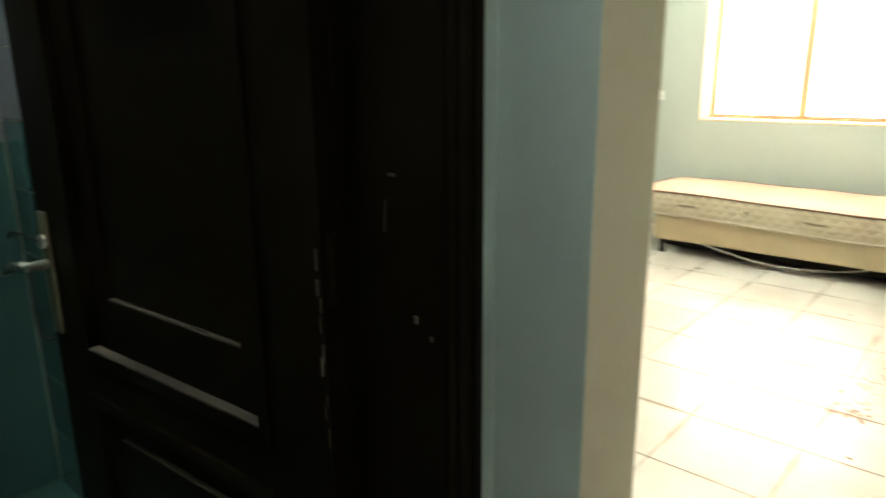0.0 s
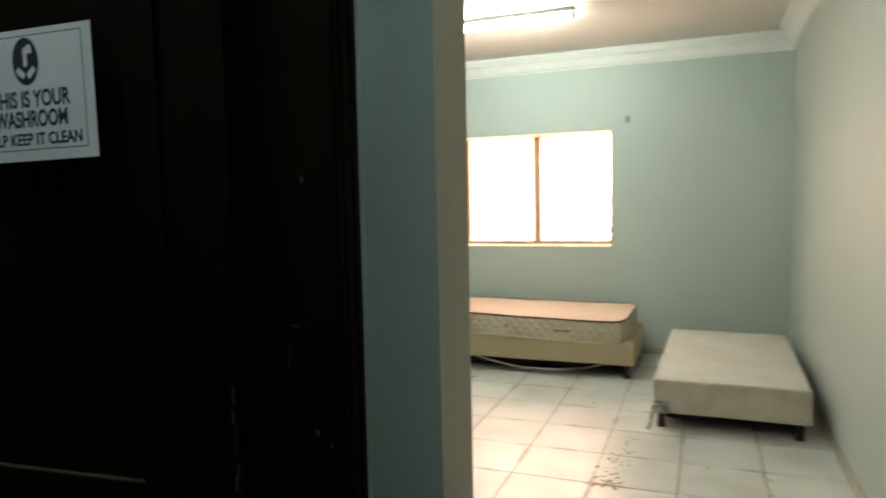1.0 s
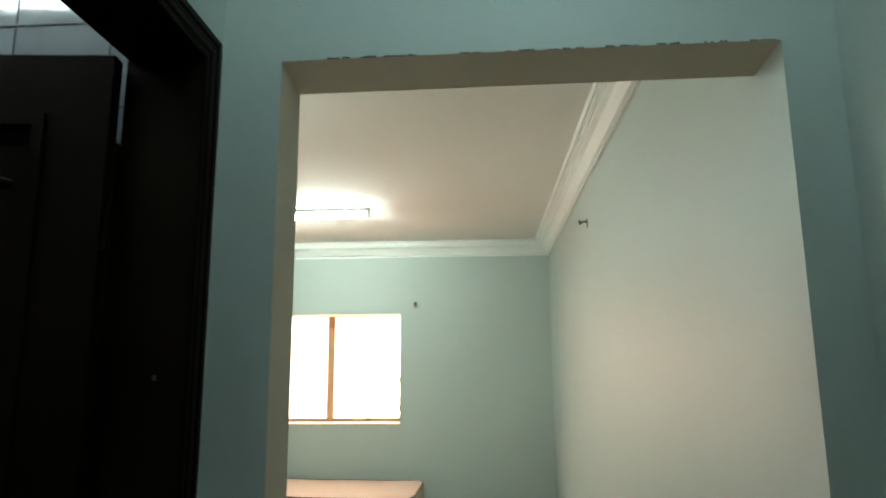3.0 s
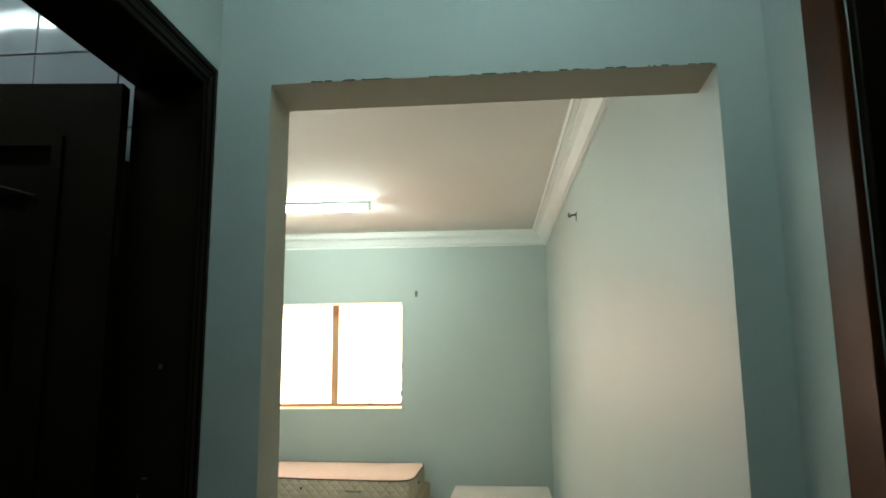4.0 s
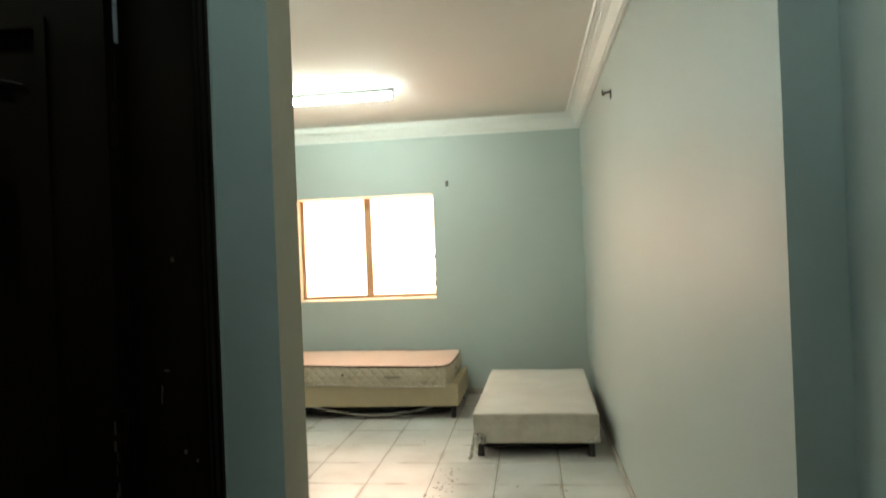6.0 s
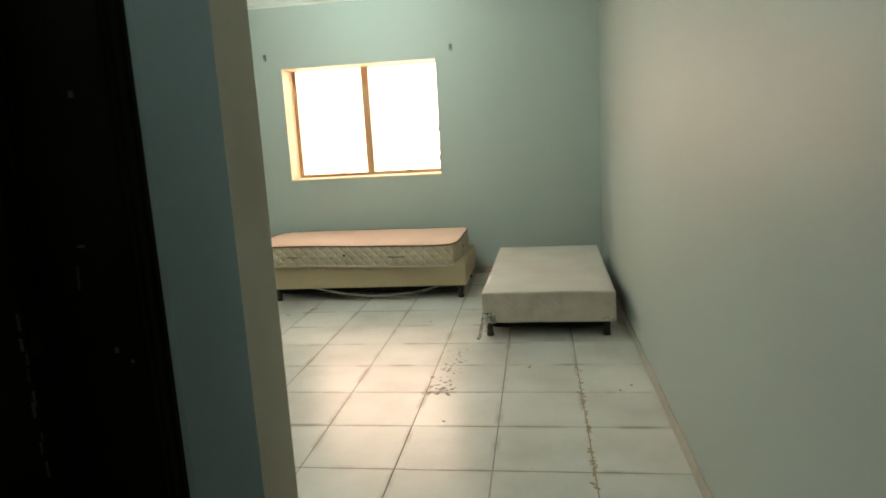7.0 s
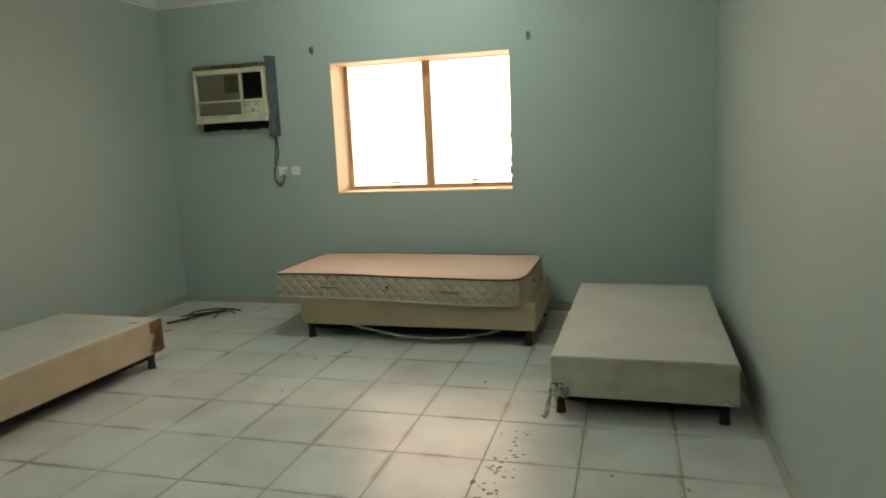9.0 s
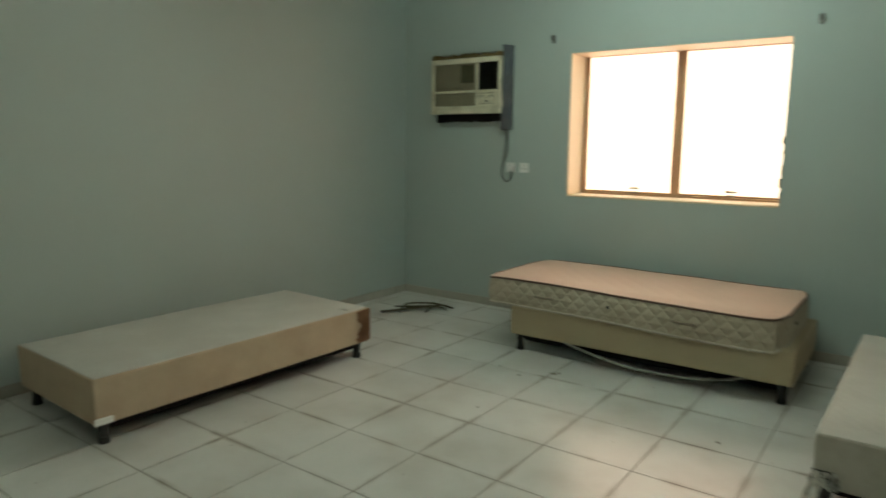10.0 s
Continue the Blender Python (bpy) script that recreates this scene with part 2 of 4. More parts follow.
WALL_TILE = material("glazed_grey_tile", (0.20, 0.22, 0.235), 0.07, spread=0.06, scale=6, fine=26, bump=0.10, per_object=0.03, rough_spread=0.06, laid=True)
TEAL_TILE = material("glazed_teal_tile", (0.05, 0.125, 0.115), 0.15, spread=0.08, scale=4, fine=14, bump=0.03, per_object=0.05, rough_spread=0.06, laid=True)
FIXTURE = material("lamp_housing", (0.72, 0.72, 0.70), 0.5, spread=0.04, bump=0.02)
TUBE_GLOW = glow("room_tube_glow", (0.81, 1.0, 0.865), TUBE_STRENGTH)
OLD_TUBE_GLOW = glow("dim_room_tube_glow", (0.81, 1.0, 0.865), OLD_TUBE_STRENGTH)
BATH_GLOW = glow("washroom_tube_glow", (0.82, 1.0, 0.98), BATH_STRENGTH)
HALL_FILL_GLOW = glow("hall_fill_glow", (0.70, 0.98, 0.95), HALL_FILL_STRENGTH)

GLASS = bpy.data.materials.new("window_glass")
GLASS.use_nodes = True
gt = GLASS.node_tree
clear, shine, blend, fres = (gt.nodes.new("ShaderNode" + k) for k in ("BsdfTransparent", "BsdfGlossy", "MixShader", "Fresnel"))
shine.inputs["Roughness"].default_value = 0.03
gt.links.new(fres.outputs[0], blend.inputs[0])
gt.links.new(clear.outputs[0], blend.inputs[1])
gt.links.new(shine.outputs[0], blend.inputs[2])
gt.links.new(blend.outputs[0], gt.nodes["Material Output"].inputs[0])


# ---- mesh helpers ----
def put_box(bm, lo, hi, bevel=0.0, seg=1, turn=None):
    """A box from corner to corner, its edges rounded by bevel, turned by a matrix."""
    t = bmesh.new()
    bmesh.ops.create_cube(t, size=1)
    size = [max(abs(b - a), 1e-4) for a, b in zip(lo, hi)]
    mid = [(a + b) / 2 for a, b in zip(lo, hi)]
    bmesh.ops.transform(t, matrix=Matrix.Translation(mid) @ Matrix.Diagonal((*size, 1)), verts=t.verts)
    if bevel:
        bmesh.ops.bevel(t, geom=t.edges[:], offset=min(bevel, min(size) * 0.45), segments=seg, affect="EDGES", profile=0.5)
    if turn is not None:
        bmesh.ops.transform(t, matrix=turn, verts=t.verts)
    me = bpy.data.meshes.new("t")
    t.to_mesh(me)
    t.free()
    bm.from_mesh(me)
    bpy.data.meshes.remove(me)
    return bm


def box(lo, hi, bevel=0.0, seg=1, turn=None):
    return put_box(bmesh.new(), lo, hi, bevel, seg, turn)


def put_rod(bm, a, b, r1, r2=None, seg=12):
    a, b = Vector(a), Vector(b)
    d = b - a
    m = Matrix.Translation((a + b) / 2) @ d.to_track_quat("Z", "Y").to_matrix().to_4x4()
    bmesh.ops.create_cone(bm, cap_ends=True, segments=seg, radius1=r1, radius2=r1 if r2 is None else r2, depth=d.length, matrix=m)
    return bm


def rod(a, b, r1, r2=None, seg=12):
    return put_rod(bmesh.new(), a, b, r1, r2, seg)


def put_tube(bm, pts, r, seg=8, flat=1.0):
    """A tube along a smooth line through the points; flat squeezes it in height."""
    pts = [Vector(p) for p in pts]
    line = []
    for i in range(len(pts) - 1):
        p0, p1, p2, p3 = pts[max(i - 1, 0)], pts[i], pts[i + 1], pts[min(i + 2, len(pts) - 1)]
        for k in range(8):
            t = k / 8
            line.append(0.5 * (2 * p1 + (p2 - p0) * t + (2 * p0 - 5 * p1 + 4 * p2 - p3) * t * t + (3 * p1 - p0 - 3 * p2 + p3) * t ** 3))
    line.append(pts[-1])
    rings = []
    for i, p in enumerate(line):
        d = (line[min(i + 1, len(line) - 1)] - line[max(i - 1, 0)]).normalized()
        side = d.cross(Vector((0, 0, 1)))
        side = side.normalized() if side.length > 0.05 else Vector((1, 0, 0))
        up = side.cross(d).normalized()
        rings.append([bm.verts.new(p + side * r * math.cos(a) + up * r * flat * math.sin(a)) for a in (2 * math.pi * k / seg for k in range(seg))])
    for a, b in zip(rings, rings[1:]):
        for k in range(seg):
            bm.faces.new((a[k], a[(k + 1) % seg], b[(k + 1) % seg], b[k]))
    bm.faces.new(rings[0][::-1])
    bm.faces.new(rings[-1])
    return bm


def tube(pts, r, seg=8, flat=1.0):
    return put_tube(bmesh.new(), pts, r, seg, flat)


def part(name, bm, mat, parent=None, label="", smooth=False, m=None):
    bmesh.ops.recalc_face_normals(bm, faces=bm.faces[:])
    me = bpy.data.meshes.new(name)
    bm.to_mesh(me)
    bm.free()
    me.materials.append(mat)
    if smooth:
        me.shade_smooth()
        me.set_sharp_from_angle(angle=radians(40))
    ob = new(name, me)
    if parent:
        ob.parent = parent
    if m is not None:
        ob.matrix_basis = m
    return tagged(ob, label)


def thing(name, label, category, m=None, group="", kind=""):
    ob = new(name)
    ob.empty_display_size = 0.1
    if m is not None:
        ob.matrix_basis = m
    return tagged(ob, label, category, group, kind)


def structure(name, bm, mat, label, category):
    return tagged(part(name, bm, mat), label, category, kind="structure")


def wall_sheet(us, zs, lo, hi, axis, holes=()):
    """A wall with thickness lo..hi across axis, cut into cells at us and zs; cells inside a hole (u0, u1, z0, z1) stay open."""
    bm = bmesh.new()
    us, zs = sorted(us), sorted(zs)

    def vert(u, d, z):
        return bm.verts.new((d, u, z) if axis == "x" else (u, d, z))

    def solid(i, k):
        if not (0 <= i < len(us) - 1 and 0 <= k < len(zs) - 1):
            return False
        u, z = (us[i] + us[i + 1]) / 2, (zs[k] + zs[k + 1]) / 2
        return not any(a < u < b and c < z < d for a, b, c, d in holes)

    for i in range(len(us) - 1):
        for k in range(len(zs) - 1):
            if not solid(i, k):
                continue
            a, b, c, e = us[i], us[i + 1], zs[k], zs[k + 1]
            for d in (lo, hi):
                bm.faces.new([vert(a, d, c), vert(b, d, c), vert(b, d, e), vert(a, d, e)])
            for ok, (p, q) in ((solid(i - 1, k), ((a, c), (a, e))), (solid(i + 1, k), ((b, c), (b, e))),
                               (solid(i, k - 1), ((a, c), (b, c))), (solid(i, k + 1), ((a, e), (b, e)))):
                if not ok:
                    bm.faces.new([vert(p[0], lo, p[1]), vert(q[0], lo, q[1]), vert(q[0], hi, q[1]), vert(p[0], hi, p[1])])
    bmesh.ops.remove_doubles(bm, verts=bm.verts, dist=1e-5)
    return bm


def relief(us, zs, depth, back):
    """A panel in local x (width) and z (height): each cell's front lies at depth(u, z) on y, with upright steps between; closed at y = back."""
    bm = bmesh.new()
    nu, nz = len(us) - 1, len(zs) - 1
    d = [[depth((us[i] + us[i + 1]) / 2, (zs[k] + zs[k + 1]) / 2) for k in range(nz)] for i in range(nu)]

    def quad(*p):
        bm.faces.new([bm.verts.new(q) for q in p])

    for i in range(nu):
        for k in range(nz):
            a, b, c, e, y = us[i], us[i + 1], zs[k], zs[k + 1], d[i][k]
            quad((a, y, c), (b, y, c), (b, y, e), (a, y, e))
            quad((a, back, c), (b, back, c), (b, back, e), (a, back, e))
            y2 = d[i + 1][k] if i + 1 < nu else back
            if abs(y2 - y) > 1e-6:
                quad((b, y, c), (b, y2, c), (b, y2, e), (b, y, e))
            y2 = d[i][k + 1] if k + 1 < nz else back
            if abs(y2 - y) > 1e-6:
                quad((a, y, e), (b, y, e), (b, y2, e), (a, y2, e))
            if i == 0:
                quad((a, y, c), (a, back, c), (a, back, e), (a, y, e))
            if k == 0:
                quad((a, y, c), (b, y, c), (b, back, c), (a, back, c))
    bmesh.ops.remove_doubles(bm, verts=bm.verts, dist=1e-5)
    return bm


# ---- the shell: one bedroom, the hall before it, the washroom beside ----
XW, XE, YS, YN, ZC = -5.03, 0.001, 0.165, 5.755, 3.02
OPEN_L, OPEN_R, OPEN_TOP = -1.187, -0.002, 2.358
HALL_L, HALL_R, HALL_BACK = -1.333, 0.123, -3.6
WX0, WX1, WZ0, WZ1 = -3.266, -1.625, 1.073, 2.243
AX0, AX1, AZ0, AZ1 = -4.645, -3.835, 1.70, 2.31

# wall between hall and bedroom, with an open doorway
bm = bmesh.new()
outline = [(XW - 0.2, 0), (OPEN_L, 0), (OPEN_L, OPEN_TOP), (OPEN_R, OPEN_TOP), (OPEN_R, 0), (0.32, 0), (0.32, ZC), (XW - 0.2, ZC)]
front = [bm.verts.new((x, 0, z)) for x, z in outline]
rear = [bm.verts.new((x, YS, z)) for x, z in outline]
bm.faces.new(front)
bm.faces.new(rear[::-1])
for i in range(8):
    k = (i + 1) % 8
    bm.faces.new((front[i], rear[i], rear[k], front[k]))
for v in bm.verts:  # the head slopes a little, to one side and towards the room
    if OPEN_L - 0.02 < v.co.x < OPEN_R + 0.02 and 2.2 < v.co.z < 2.6:
        v.co.z += 0.003 + 0.010 * (v.co.x - OPEN_L) / (OPEN_R - OPEN_L) - 0.014 * v.co.y / YS
bm.normal_update()
for f in bm.faces:  # the soffit and one cheek of the doorway carry warm bounced light in their colour
    c = f.calc_center_median()
    if 0.02 < c.y < YS - 0.02 and OPEN_L - 0.01 < c.x < OPEN_R - 0.05 and 0.01 < c.z < 2.6:
        f.material_index = 1
south = structure("wall_south", bm, PAINT, "pale mint painted plaster wall with an open doorway", "wall")
south.data.materials.append(WARM_LIT_PAINT)
# chips knocked out of the plaster along the head's front edge
bm = bmesh.new()
chips = random.Random(9)
for k in range(46):
    f, w = chips.random(), chips.uniform(0.006, 0.030)
    x, z = OPEN_L + 0.02 + f * (OPEN_R - OPEN_L - 0.04), OPEN_TOP + 0.0035 + 0.010 * f
    put_box(bm, (x - w / 2, -0.0012, z), (x + w / 2, 0.006, z + chips.uniform(0.0015, 0.0045)), 0.0006)
part("plaster_chip", bm, CHIP, south, "dark chips along the doorway head")

structure("wall_east", box((XE, YS, 0), (0.32, YN + 0.3, ZC)), PAINT, "pale mint painted plaster bedroom wall", "wall")
structure("wall_west", box((XW - 0.2, YS, 0), (XW, YN + 0.3, ZC)), PAINT, "pale mint painted plaster bedroom wall", "wall")
structure("wall_north", wall_sheet([XW, AX0, AX1, WX0, WX1, XE], [0, WZ0, AZ0, AZ1, WZ1, ZC], YN, YN + 0.37, "y",
                                   [(WX0, WX1, WZ0, WZ1), (AX0, AX1, AZ0, AZ1)]), PAINT, "pale mint painted wall with window and cooler openings", "wall")
structure("ceiling", box((XW - 0.2, YS, ZC), (0.32, YN + 0.3, ZC + 0.15)), CEILING_PAINT, "plain off-white painted plaster bedroom ceiling", "ceiling")

# cornice: one moulded profile run round the room with mitred corners
profile = [(0.0, 2.862), (0.018, 2.862), (0.018, 2.872), (0.010, 2.876), (0.012, 2.884), (0.030, 2.890), (0.046, 2.918), (0.068, 2.948), (0.098, 2.966),
           (0.100, 2.978), (0.112, 2.980), (0.112, 2.992), (0.124, 2.992), (0.124, 3.006), (0.134, 3.002), (0.142, 3.008), (0.146, 3.0205)]
bm = bmesh.new()
rings = []
for p, z in profile:
    rings.append([bm.verts.new(c) for c in ((XW + p, YS + p, z), (XE - p, YS + p, z), (XE - p, YN - p, z), (XW + p, YN - p, z))])
for a, b in zip(rings, rings[1:]):
    for k in range(4):
        bm.faces.new((a[k], a[(k + 1) % 4], b[(k + 1) % 4], b[k]))
structure("cornice", bm, CORNICE_PAINT, "white moulded plaster cornice round the ceiling", "cornice")

# hall
LD0, LD1, LDZ = -1.04, -0.08, 2.354
RD0, RD1, RDZ = -1.21, -0.38, 2.52
structure("hall_wall_west", wall_sheet([HALL_BACK, LD0, LD1, 0], [0, LDZ, ZC], HALL_L - 0.175, HALL_L, "x", [(LD0, LD1, -1, LDZ)]), PAINT,
          "pale mint hall wall with the washroom doorway", "wall")
structure("hall_wall_east", wall_sheet([HALL_BACK, RD0, RD1, 0], [0, RDZ, ZC], HALL_R, HALL_R + 0.15, "x", [(RD0, RD1, -1, RDZ)]), PAINT,
          "pale mint hall wall with a wooden door", "wall")
structure("hall_wall_south", box((HALL_L - 0.175, HALL_BACK - 0.15, 0), (0.4, HALL_BACK, ZC)), PAINT, "plain pale mint wall at the hall's end", "wall")
structure("hall_ceiling", box((-3.6, HALL_BACK - 0.15, ZC), (0.45, YS, ZC + 0.15)), CEILING_PAINT, "plain off-white hall ceiling", "ceiling")

# washroom shell
structure("washroom_wall_west", box((-3.55, -1.9, 0), (-3.40, 0, 1.275)), TEAL_TILE, "teal glazed lower washroom wall", "wall")
structure("washroom_wall_upper", box((-3.55, -1.9, 1.275), (-3.402, 0, ZC)), WALL_TILE, "grey glazed washroom wall", "wall")
structure("washroom_wall_south", box((-3.40, -1.9, 0), (HALL_L - 0.175, -1.75, ZC)), WALL_TILE, "grey glazed washroom wall", "wall")
structure("washroom_floor", box((-3.55, -1.9, -0.12), (HALL_L - 0.18, 0, -0.002)), TEAL_TILE, "dark wet washroom floor", "floor")


# ---- window ----
window = thing("window_1", "two-pane sliding window in bronze aluminium frame", "window", kind="structure")
FY = 6.045
bm = bmesh.new()
for lo, hi in (((WX0, FY, WZ0), (WX0 + 0.022, FY + 0.06, WZ1)), ((WX1 - 0.016, FY, WZ0), (WX1, FY + 0.06, WZ1)),
               ((WX0 + 0.022, FY, WZ0), (WX1 - 0.016, FY + 0.06, WZ0 + 0.020)), ((WX0 + 0.022, FY, WZ1 - 0.005), (WX1 - 0.016, FY + 0.06, WZ1))):
    put_box(bm, lo, hi, 0.003)
part("window_frame", bm, BRONZE, window)
for x0, x1, y, s0, s1 in ((WX0 + 0.022, -2.412, FY + 0.005, 0.018, 0.040), (-2.497, WX1 - 0.016, FY + 0.032, 0.060, 0.012)):
    bm = bmesh.new()
    z0, z1 = WZ0 + 0.021, WZ1 - 0.006
    for lo, hi in (((x0, y, z0), (x0 + s0, y + 0.022, z1)), ((x1 - s1, y, z0), (x1, y + 0.022, z1)),
                   ((x0 + s0, y, z0), (x1 - s1, y + 0.022, z0 + 0.016)), ((x0 + s0, y, z1 - 0.005), (x1 - s1, y + 0.022, z1))):
        put_box(bm, lo, hi, 0.003)
    sash = part("sash", bm, BRONZE, window)
    pane = part("pane", box((x0 + s0 - 0.004, y + 0.009, z0 + 0.012), (x1 - s1 + 0.004, y + 0.014, z1 - 0.003)), GLASS, sash, "clear glass pane")
    pane.visible_shadow = False
    cx = (x0 + x1) / 2 + 0.05
    bm = box((cx - 0.045, y - 0.016, z0 + 0.035), (cx + 0.045, y + 0.0, z0 + 0.052), 0.003)
    put_box(bm, (cx - 0.03, y - 0.02, z0 + 0.005), (cx + 0.03, y + 0.0, z0 + 0.022), 0.003)
    part("latch", bm, STEEL, sash, "small metal sash latch")
part("window_sill", box((WX0 + 0.001, YN - 0.006, WZ0 - 0.012), (WX1 - 0.001, FY, WZ0 + 0.004), 0.004), WARMED_REVEAL_PAINT, window, "painted plaster sill")
part("window_lining", box((WX0, YN + 0.002, WZ0 + 0.005), (WX0 + 0.006, FY, WZ1 - 0.002), 0.002), WARMED_REVEAL_PAINT, window, "cream side of the recess, tinted by window light")
part("window_lining", box((WX1 - 0.005, YN + 0.035, WZ0 + 0.005), (WX1, FY, WZ1 - 0.002), 0.002), WARMED_REVEAL_PAINT, window, "cream side of the recess, tinted by window light")
part("window_lining", box((WX0 + 0.007, YN + 0.002, WZ1 - 0.006), (WX1 - 0.006, FY, WZ1), 0.002), WARMED_REVEAL_PAINT, window, "cream head of the recess, tinted by window light")
bm = bmesh.new()
for z, w, h in ((1.51, 0.016, 0.05), (1.44, 0.010, 0.03), (1.30, 0.012, 0.06), (1.20, 0.018, 0.07), (1.13, 0.012, 0.04)):
    put_box(bm, (WX1 - w, YN + 0.02, z), (WX1 - 0.0005, YN + 0.03, z + h), 0.004)
part("plaster_edge", bm, CHIP, window, "broken plaster along the recess edge")


# sunlit street beyond the window, far too bright to make out
STREET = bpy.data.materials.new("sunlit_street")
STREET.use_nodes = True
st = STREET.node_tree
sb = st.nodes["Principled BSDF"]
sn = st.nodes.new("ShaderNodeTexNoise")
sn.inputs["Scale"].default_value = 0.7
scr = st.nodes.new("ShaderNodeValToRGB")
scr.color_ramp.elements[0].position, scr.color_ramp.elements[0].color = 0.35, (1.0, 0.73, 0.50, 1)
scr.color_ramp.elements[1].position, scr.color_ramp.elements[1].color = 0.6, (1.0, 0.82, 0.63, 1)
st.links.new(sn.outputs[0], scr.inputs[0])
st.links.new(scr.outputs[0], sb.inputs["Emission Color"])
st.links.new(scr.outputs[0], sb.inputs["Base Color"])
sb.inputs["Emission Strength"].default_value = STREET_STRENGTH
structure("backdrop", box((-14, 11.0, -3), (9, 11.2, 8)), STREET, "pale sunlit wall across the street, blown out white", "backdrop")


# ---- lamps ----
def tube_lamp(name, label, x0, x1, y, z, glow_mat):
    """A batten with end caps and one fluorescent tube, under a ceiling."""
    t = thing(name, label, "lamp")
    part("housing", box((x0 - 0.02, y - 0.032, z + 0.034), (x1 + 0.02, y + 0.032, ZC - 0.0005), 0.005, 2), FIXTURE, t)
    part("tube", rod((x0 + 0.02, y, z), (x1 - 0.02, y, z), 0.019, seg=20), glow_mat, t, "lit white fluorescent tube", smooth=True)
    for x in (x0, x1):
        part("tube_holder", box((x - 0.018, y - 0.016, z - 0.022), (x + 0.018, y + 0.016, z + 0.030), 0.004), WHITE_PLASTIC, t)
    return t


tube_lamp("ceiling_tube_lamp", "lit white fluorescent tube lamp on the bedroom ceiling", -2.93, -1.70, 4.10, 2.953, TUBE_GLOW)
tube_lamp("ceiling_tube_lamp", "lit white fluorescent tube lamp on the bedroom ceiling", -2.93, -1.70, 1.45, 2.953, OLD_TUBE_GLOW)
tube_lamp("washroom_tube_lamp", "lit cool fluorescent tube lamp on washroom ceiling", -2.75, -1.70, -0.66, 2.934, BATH_GLOW)
# out of view, added as a fill to brighten the hall walls
tube_lamp("hall_fill_lamp", "added unseen cool fill tube on the hall ceiling", -1.1, -0.1, -0.85, 2.934, HALL_FILL_GLOW)


# ---- doors ----
def put_relief_frame(bm, y0, y1, top, x_wall, out, width, side):
    """Stepped door trim on a wall at x_wall, standing proud by out to the side (+1 or -1), round an opening y0..y1, top."""
    steps = ((0.0, 0.30, 1.0), (0.30, 0.48, 0.72), (0.48, 0.78, 0.9), (0.78, 1.0, 0.55))
    for a, b, k in steps:
        d = sorted((x_wall, x_wall + side * out * k))
        ia, ib = width * (1 - b), width * (1 - a)
        put_box(bm, (d[0], y1 + ia, 0), (d[1], y1 + ib, top + ib), 0.003)
        put_box(bm, (d[0], y0 - ib, 0), (d[1], y0 - ia, top + ib), 0.003)
        put_box(bm, (d[0], y0 - ia, top + ia), (d[1], y1 + ia, top + ib), 0.003)
    return bm


frame_left = thing("door_frame", "dark brown varnished wooden frame of washroom door", "door frame")
part("trim", put_relief_frame(bmesh.new(), LD0 + 0.03, LD1 - 0.03, LDZ - 0.03, HALL_L + 0.001, 0.016, 0.064, 1), DOOR_WOOD, frame_left)
part("jamb", box((HALL_L - 0.18, LD1 - 0.03, 0), (HALL_L + 0.010, LD1 - 0.001, LDZ - 0.03), 0.003), DOOR_WOOD, frame_left)
part("jamb", box((HALL_L - 0.18, LD0 + 0.001, 0), (HALL_L + 0.010, LD0 + 0.03, LDZ - 0.03), 0.003), DOOR_WOOD, frame_left)
part("head", box((HALL_L - 0.18, LD0 + 0.001, LDZ - 0.03), (HALL_L + 0.010, LD1 - 0.001, LDZ - 0.001), 0.003), DOOR_WOOD, frame_left)
# added strip that blocks the lower hinge gap, which lies in shade
part("gap_shade_strip", box((HALL_L - 0.187, -0.1245, 0.0), (HALL_L - 0.1805, LD1 - 0.004, 2.12), 0.001), DOOR_WOOD, frame_left)
rng = random.Random(4)
bm = bmesh.new()
JF = LD1 - 0.03
for x, z, w, h in ((-1.353, 1.133, 0.006, 0.008), (-1.381, 1.152, 0.008, 0.011), (-1.396, 1.600, 0.009, 0.012), (-1.42, 1.345, 0.014, 0.005), (-1.40, 0.82, 0.006, 0.01)):
    put_box(bm, (x - w / 2, JF - 0.0015, z), (x + w / 2, JF + 0.001, z + h), 0.001)
for k in range(3):
    z = 1.27 + 0.014 * k
    put_box(bm, (-1.437 + 0.0010 * k, JF - 0.0010, z), (-1.4345 + 0.0010 * k + rng.uniform(0, 0.002), JF + 0.001, z + 0.015), 0.0006)
part("paint_chip", bm, CHIP, frame_left, "pale chips in the varnish")

leaf = thing("door_1", "dark panelled wooden washroom door, standing open", "door", pose(-1.512, -0.160, 0.012, 0, 0, 185.0))
LW, LH = 0.885, 2.298
UP0, UP1, LP0, LP1 = 0.883, 2.16, 0.15, 0.80


def leaf_depth(u, z):
    for z0, z1, inner, deep in ((UP0, UP1, 0.14, -0.031), (LP0, LP1, 0.09, -0.004)):
        if 0.135 < u < LW - 0.135 and z0 < z < z1:
            if 0.225 < u < LW - 0.225 and z0 + inner < z < z1 - inner:
                return deep
            if 0.16 < u < LW - 0.16 and z0 + 0.025 < z < z1 - 0.025:
                return -0.017
            return 0.008
    return 0.0


